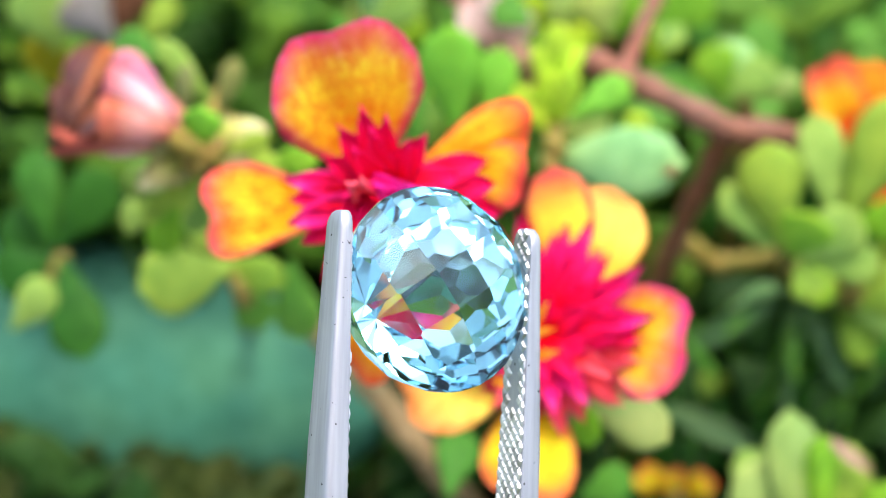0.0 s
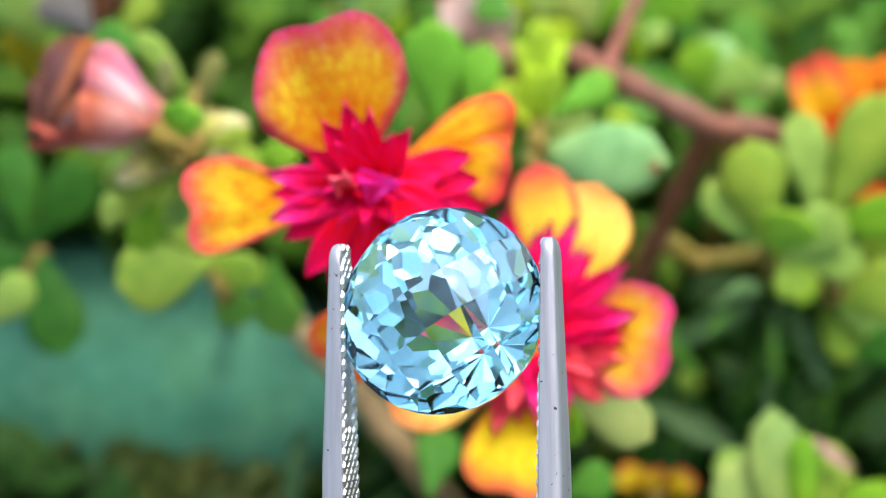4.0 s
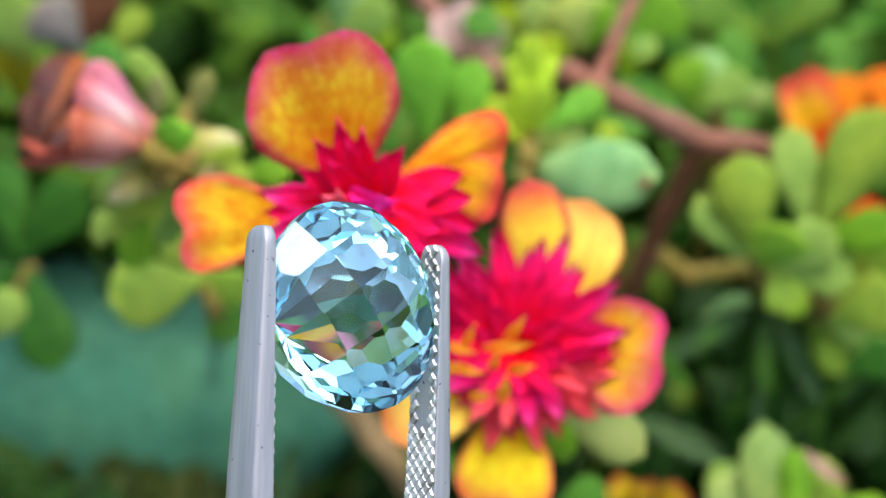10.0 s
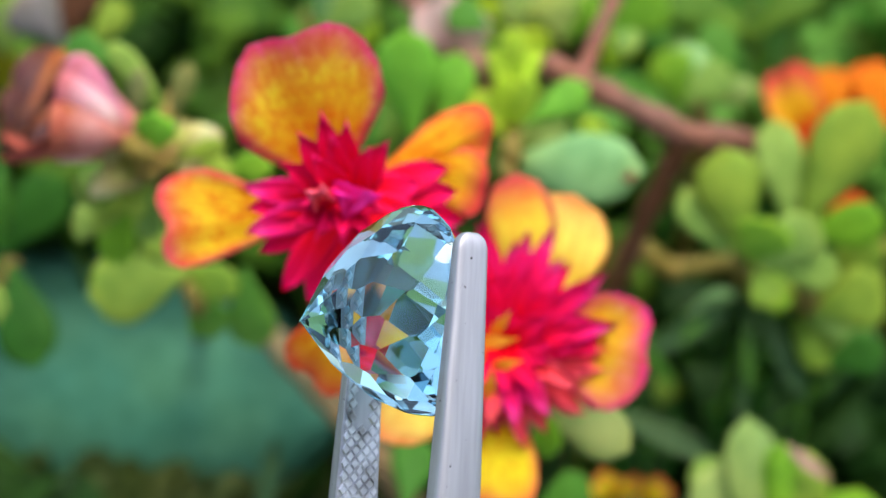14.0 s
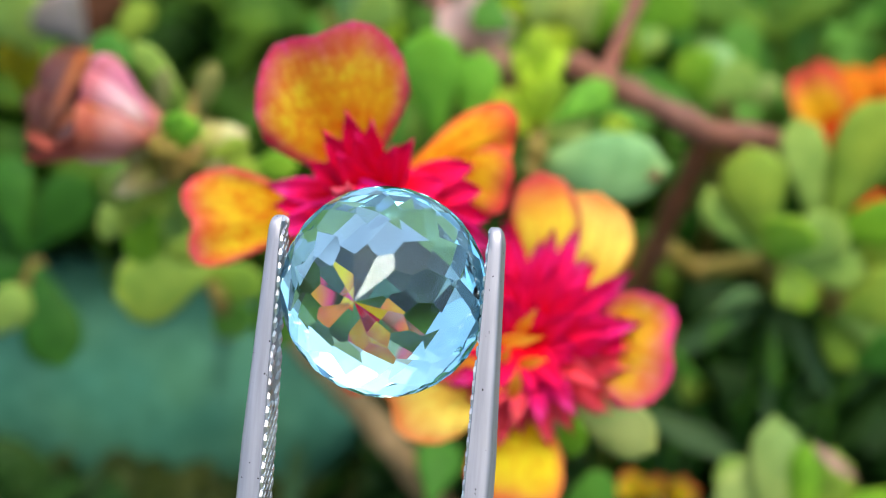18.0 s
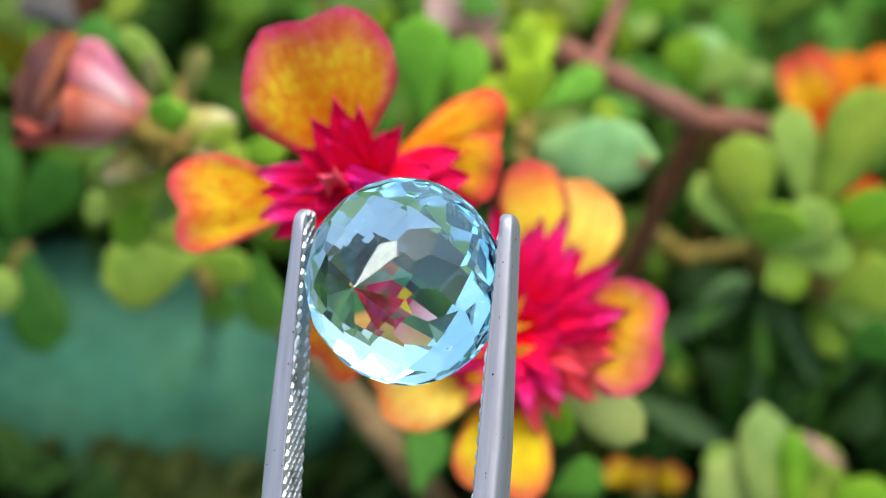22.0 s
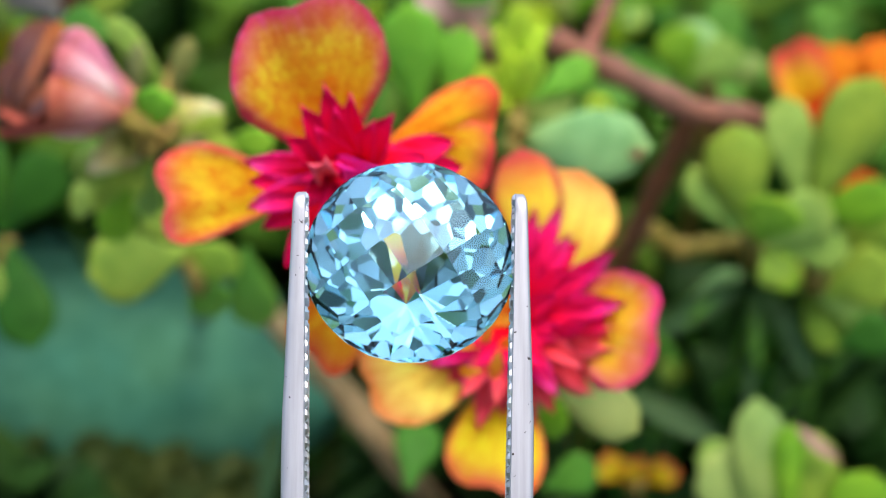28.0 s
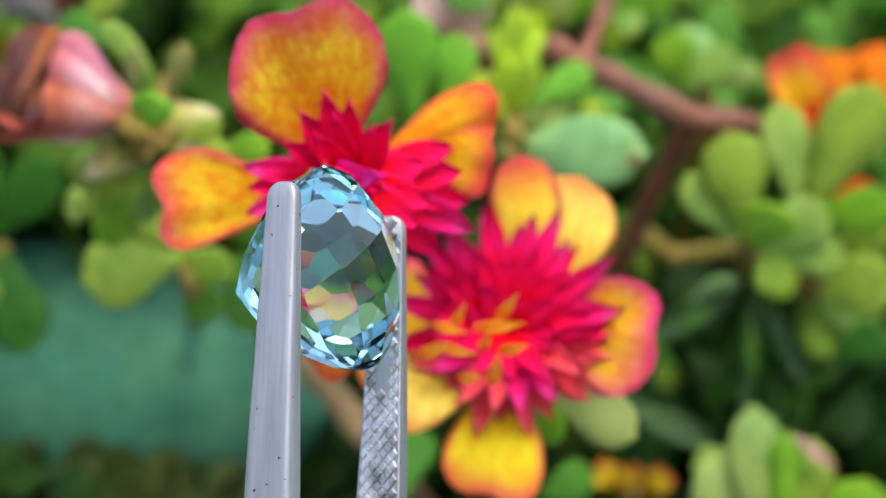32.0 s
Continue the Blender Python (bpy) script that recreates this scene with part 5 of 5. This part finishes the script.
for base, tip, width in (((0.0265, 0.1900, 0.0491), (0.0399, 0.1929, 0.0569), 0.0032), ((0.0249, 0.1845, 0.0448), (0.0374, 0.1797, 0.0415), 0.0034), ((0.0452, 0.1964, 0.0550), (0.0597, 0.1882, 0.0505), 0.0046), ((0.0401, 0.1849, 0.0421), (0.0414, 0.1956, 0.0574), 0.0020), ((0.0432, 0.1940, 0.0533), (0.0483, 0.1850, 0.0458), 0.0030), ((-0.0205, 0.1809, 0.0304), (-0.0187, 0.1856, 0.0407), 0.0028)):
    ray(tuft, base, tip, width, LEAF_STRAP, curl=0.06, name="blade")
    stem(tuft, [base, (base[0], base[1] + 0.006, -0.004)], 0.0006, 0.0008, LEAF_DARK, name="sheath", knots=0.0)

# ---- gemstone: domed checkerboard crown, deep pointed pavilion ----
GEM_R, GEM_PAV, GEM_CROWN, GEM_TILT = 6.0, 7.334, 2.394, -9.82
PHASE = 0.033


def clip(face, point, normal):
    """The part of a flat polygon that lies below a plane."""
    kept = []
    for p, q in zip(face, face[1:] + face[:1]):
        a, b = (p - point).dot(normal), (q - point).dot(normal)
        if a <= 0:
            kept.append(p)
        if a * b < 0:
            kept.append(p.lerp(q, a / (a - b)))
    return kept


def build_gem():
    planes = []
    for k in range(32):
        a = math.tau * (k + 0.5) / 32
        n = Vector((math.cos(a), 0, math.sin(a)))
        planes.append((n * GEM_R, n))
    for count, slope, r, d, shift in ((24, 77, 0.985, 0.045, PHASE), (12, 67, 0.935, 0.170, PHASE + 0.5), (12, 56, 0.78, 0.455, PHASE), (12, 48, 0.56, 0.738, PHASE + 0.5), (12, 38.5, 0.0, 1.0, PHASE)):
        for k in range(count):
            a = math.tau * (k + shift) / count
            rad = Vector((math.cos(a), 0, math.sin(a)))
            n = rad * math.sin(radians(slope)) + Vector((0, math.cos(radians(slope)), 0))
            depth = GEM_PAV if r == 0 else d * GEM_R
            planes.append((rad * (r * GEM_R) + Vector((0, depth, 0)), n))
    ball = (GEM_R ** 2 + GEM_CROWN ** 2) / (2 * GEM_CROWN)
    turn, step = radians(33.2), 2.44
    for i in range(-3, 4):
        for j in range(-3, 4):
            u, v = i * step + 0.26, j * step - 0.04
            x, z = u * math.cos(turn) - v * math.sin(turn), u * math.sin(turn) + v * math.cos(turn)
            if math.hypot(x, z) > GEM_R * 1.12:
                continue
            y = -math.sqrt(ball * ball - x * x - z * z)
            planes.append((Vector((x, y + ball - GEM_CROWN - 0.12, z)), Vector((x, y, z)) / ball))
    solid = bmesh.new()
    for k, (point, n) in enumerate(planes):
        u = n.orthogonal().normalized()
        v = n.cross(u)
        face = [point + (u * a + v * b) * 40 for a, b in ((-1, -1), (1, -1), (1, 1), (-1, 1))]
        for m, (p2, n2) in enumerate(planes):
            if m != k and face:
                face = clip(face, p2, n2)
        corners = []
        for p in face:
            if not corners or ((p - corners[-1]).length > 1e-4 and (p - corners[0]).length > 1e-4):
                corners.append(p)
        if len(corners) > 2:
            solid.faces.new([solid.verts.new(p) for p in corners])
    bmesh.ops.remove_doubles(solid, verts=solid.verts[:], dist=2e-3)
    bmesh.ops.recalc_face_normals(solid, faces=solid.faces[:])
    stone = tagged(new("gemstone"), "round sky-blue faceted gemstone held between tweezer tips", "gemstone")
    set_upright = Matrix.Scale(0.001, 4) @ Matrix.Rotation(radians(GEM_TILT), 4, "X")
    for name, label, low, high in (("crown", "domed checkerboard-cut crown", -2.0, -0.05), ("girdle", "thin faceted girdle", -0.05, 0.05), ("pavilion", "deep pointed pavilion", 0.05, 2.0)):
        shell = solid.copy()
        bmesh.ops.delete(shell, geom=[f for f in shell.faces if not low <= f.normal.y < high], context="FACES")
        bmesh.ops.transform(shell, matrix=set_upright, verts=shell.verts[:])
        part(name, shell, GEM, stone, label, smooth=False)
    solid.free()
    return stone


gem = build_gem()

# ---- tweezers: two tapered steel arms, knurled inside with a groove near the tip ----
tweezers = tagged(new("tweezers"), "brushed steel gem tweezers with knurled inner tips", "tweezers")
TIP_Z, GAP, THICK, TIP_W, SPREAD, LEAN, SET_BACK = 3.990, 5.680, 1.360, 1.823, 0.0615, -0.0172, 0.300


def arm_width(s):
    if s < 30:
        return TIP_W + SPREAD * s
    return TIP_W + SPREAD * 30 + 4.2 * (1 - math.cos(min(1.0, (s - 30) / 45) * math.pi)) / 2


def arm_offset(s):
    """Distance of the inner face from the middle plane."""
    near = GAP + LEAN * min(s, 30)
    return near if s < 30 else near * (0.06 + 0.94 * (0.5 + 0.5 * math.cos(min(1.0, (s - 30) / 105) * math.pi)))


def build_arm(side):
    bm = bmesh.new()
    rings = []
    for s in [0.0, 0.06, 0.2, 0.42, 0.7, 1.0, 1.5, 2.2, 3.2, 5, 7.5, 10, 13, 16, 20, 25, 30, 38, 48, 60, 75, 90, 105, 120, 134, 136]:
        cap = math.sqrt(max(0.02, 1 - max(0.0, (0.9 - s) / 0.9) ** 2))
        w = arm_width(s) * (0.25 + 0.75 * cap) * 0.5
        t = THICK * (0.52 + 0.48 * min(1.0, s / 14.0)) * (0.6 + 0.4 * cap)
        x = arm_offset(s) + 0.33
        section = [(0, -w * 0.95), (0, w * 0.95), (t * 0.05, w), (t * 0.40, w), (t * 0.80, w * 0.985), (t * 0.92, w * 0.94), (t * 0.98, w * 0.84), (t, w * 0.5), (t, -w * 0.5), (t * 0.98, -w * 0.84), (t * 0.92, -w * 0.94), (t * 0.80, -w * 0.985), (t * 0.40, -w), (t * 0.05, -w)]
        rings.append([bm.verts.new((side * (x + a), SET_BACK + b, TIP_Z - s)) for a, b in section])
    n = len(rings[0])
    for q, r in zip(rings, rings[1:]):
        for k in range(n):
            bm.faces.new((q[k], q[(k + 1) % n], r[(k + 1) % n], r[k]))
    bm.faces.new(rings[0][::-1])
    bm.faces.new(rings[-1])
    for q, r in zip(rings[5:], rings[6:]):
        for k in (0, 1, 2, 13):
            bm.edges.get((q[k], r[k])).smooth = False
    bmesh.ops.recalc_face_normals(bm, faces=bm.faces[:])
    bmesh.ops.scale(bm, vec=(0.001,) * 3, verts=bm.verts[:])
    arm = part("arm", bm, STEEL, tweezers)
    # knurled pad: rows of small pyramids beside the groove
    bm = bmesh.new()
    px, pz = 0.68, 0.78
    for row in range(1, 102):
        s = row * pz / 2
        half = arm_width(s) / 2 - 0.10
        for col in range(-9, 10):
            y = (col + 0.5 * (row % 2)) * px
            if abs(y) > half - 0.03 or (abs(y) < 0.40 and 2.2 < s < 10.8) or (s < 0.9 and abs(y) > 0.4):
                continue
            x0, x1 = arm_offset(s) + 0.335, arm_offset(s) + 0.19
            corners = [(max(-half, y - px / 2), 0), (y, -pz / 2), (min(half, y + px / 2), 0), (y, pz / 2)]
            base = [bm.verts.new((side * x0, SET_BACK + a, TIP_Z - s + b)) for a, b in corners]
            top = [bm.verts.new((side * x1, SET_BACK + y + (a - y) * 0.66, TIP_Z - s + b * 0.66)) for a, b in corners]
            for k in range(4):
                bm.faces.new((base[k], base[(k + 1) % 4], top[(k + 1) % 4], top[k]))
            bm.faces.new(top)
    bmesh.ops.recalc_face_normals(bm, faces=bm.faces[:])
    bmesh.ops.scale(bm, vec=(0.001,) * 3, verts=bm.verts[:])
    part("knurled_pad", bm, KNURL, arm, "diamond-knurled inner grip face", smooth=False)
    return arm


build_arm(-1)
build_arm(1)
bm = bmesh.new()
bmesh.ops.create_cube(bm, size=1)
bmesh.ops.scale(bm, vec=(0.0034, 0.0078, 0.010), verts=bm.verts[:])
bmesh.ops.translate(bm, vec=(0, SET_BACK * 0.001, (TIP_Z - 131) * 0.001), verts=bm.verts[:])
bmesh.ops.bevel(bm, geom=bm.edges[:], offset=0.0008, segments=2, affect="EDGES")
part("joint", bm, STEEL, tweezers)


def motions():
    grip = [
        (0, pose(-0.00126, 0.08676, 0.13557, -34.02, 21.94, 25.05)),
        (1, pose(-0.00135, 0.08745, 0.13445, -38.01, 13.32, 13.41)),
        (1.5, pose(-0.00126, 0.08678, 0.13441, -38.86, 10.17, 9.63)),
        (2, pose(-0.00103, 0.08636, 0.13473, -39.77, 7.18, 6.37)),
        (3, pose(-0.00039, 0.08664, 0.13427, -41.73, -1.21, -1.77)),
        (3.5, pose(-0.00020, 0.08646, 0.13400, -39.92, -6.35, -7.27)),
        (5.5, pose(0.00001, 0.08638, 0.13453, -34.22, -21.95, -26.10)),
        (6, pose(-0.00008, 0.08573, 0.13515, -35.18, -17.81, -21.14)),
        (6.5, pose(-0.00085, 0.08547, 0.13501, -37.84, -9.90, -10.69)),
        (7, pose(-0.00216, 0.08478, 0.13654, -40.27, -6.03, -6.68)),
        (7.5, pose(-0.00271, 0.08482, 0.13661, -41.00, 0.32, -0.65)),
        (8, pose(-0.00262, 0.08479, 0.13656, -40.63, 7.89, 7.01)),
        (9, pose(-0.00360, 0.08514, 0.13617, -35.87, 17.47, 19.13)),
        (10, pose(-0.00480, 0.08549, 0.13640, -30.65, 26.85, 34.18)),
        (10.5, pose(-0.00484, 0.08504, 0.13679, -27.78, 30.76, 41.72)),
        (11, pose(-0.00493, 0.08588, 0.13589, -23.37, 34.59, 50.46)),
        (12, pose(-0.00323, 0.08459, 0.13635, -8.16, 40.83, 74.28)),
        (12.5, pose(-0.00283, 0.08587, 0.13520, -0.54, 41.41, 86.31)),
        (13, pose(-0.00212, 0.08850, 0.13314, 11.45, 39.86, 103.58)),
        (13.5, pose(-0.00136, 0.08726, 0.13462, 17.76, 37.40, 112.42)),
        (14, pose(-0.00035, 0.08729, 0.13444, 24.63, 34.30, 122.92)),
        (14.5, pose(-0.00042, 0.08771, 0.13369, 29.21, 30.72, 130.23)),
        (15, pose(-0.00069, 0.08788, 0.13377, 33.66, 25.60, 141.03)),
        (15.5, pose(-0.00088, 0.08868, 0.13265, 36.15, 21.99, 146.34)),
        (17.5, pose(-0.00415, 0.08822, 0.13467, 41.12, 8.08, 164.36)),
        (18, pose(-0.00385, 0.08781, 0.13520, 41.61, 2.82, 169.67)),
        (18.5, pose(-0.00433, 0.08741, 0.13559, 42.33, -1.30, 174.08)),
        (19, pose(-0.00437, 0.08631, 0.13638, 41.99, -5.76, 178.05)),
        (19.5, pose(-0.00435, 0.08769, 0.13481, 41.47, -10.68, -176.83)),
        (20, pose(-0.00420, 0.08803, 0.13449, 42.31, -13.27, -174.72)),
        (20.5, pose(-0.00414, 0.08836, 0.13376, 40.87, -17.25, -170.50)),
        (21, pose(-0.00280, 0.08856, 0.13304, 42.12, -11.89, -175.75)),
        (22, pose(-0.00202, 0.08954, 0.13379, 41.85, 10.27, 162.41)),
        (22.5, pose(-0.00189, 0.08869, 0.13462, 37.79, 21.02, 149.20)),
        (23, pose(-0.00105, 0.08831, 0.13522, 31.41, 29.88, 133.83)),
        (23.5, pose(-0.00045, 0.08795, 0.13499, 26.33, 34.58, 124.10)),
        (24, pose(-0.00129, 0.08945, 0.13400, 16.75, 39.85, 109.69)),
        (24.5, pose(-0.00129, 0.08889, 0.13462, 1.05, 42.60, 86.85)),
        (25, pose(-0.00144, 0.08941, 0.13363, -12.04, 42.47, 68.41)),
        (25.5, pose(-0.00136, 0.09088, 0.13239, -22.94, 38.24, 51.05)),
        (27.5, pose(-0.00110, 0.09229, 0.13228, -41.17, 10.09, 8.81)),
        (28, pose(-0.00126, 0.09141, 0.13313, -43.96, 0.58, -0.26)),
        (28.5, pose(-0.00141, 0.09178, 0.13299, -41.36, -7.79, -8.14)),
        (29, pose(-0.00180, 0.09132, 0.13330, -38.35, -16.21, -17.85)),
        (29.5, pose(-0.00220, 0.09200, 0.13297, -38.02, -18.64, -20.07)),
        (30, pose(-0.00394, 0.09081, 0.13393, -42.06, -6.64, -6.70)),
        (30.5, pose(-0.00406, 0.09146, 0.13280, -42.59, 7.38, 7.13)),
        (31, pose(-0.00425, 0.09192, 0.13240, -38.34, 17.40, 18.88)),
        (31.5, pose(-0.00462, 0.09241, 0.13225, -32.66, 27.51, 32.32)),
        (32, pose(-0.00521, 0.09274, 0.13210, -22.02, 38.40, 54.47)),
    ]
    walk(tweezers, grip)
    walk(gem, grip)


motions()
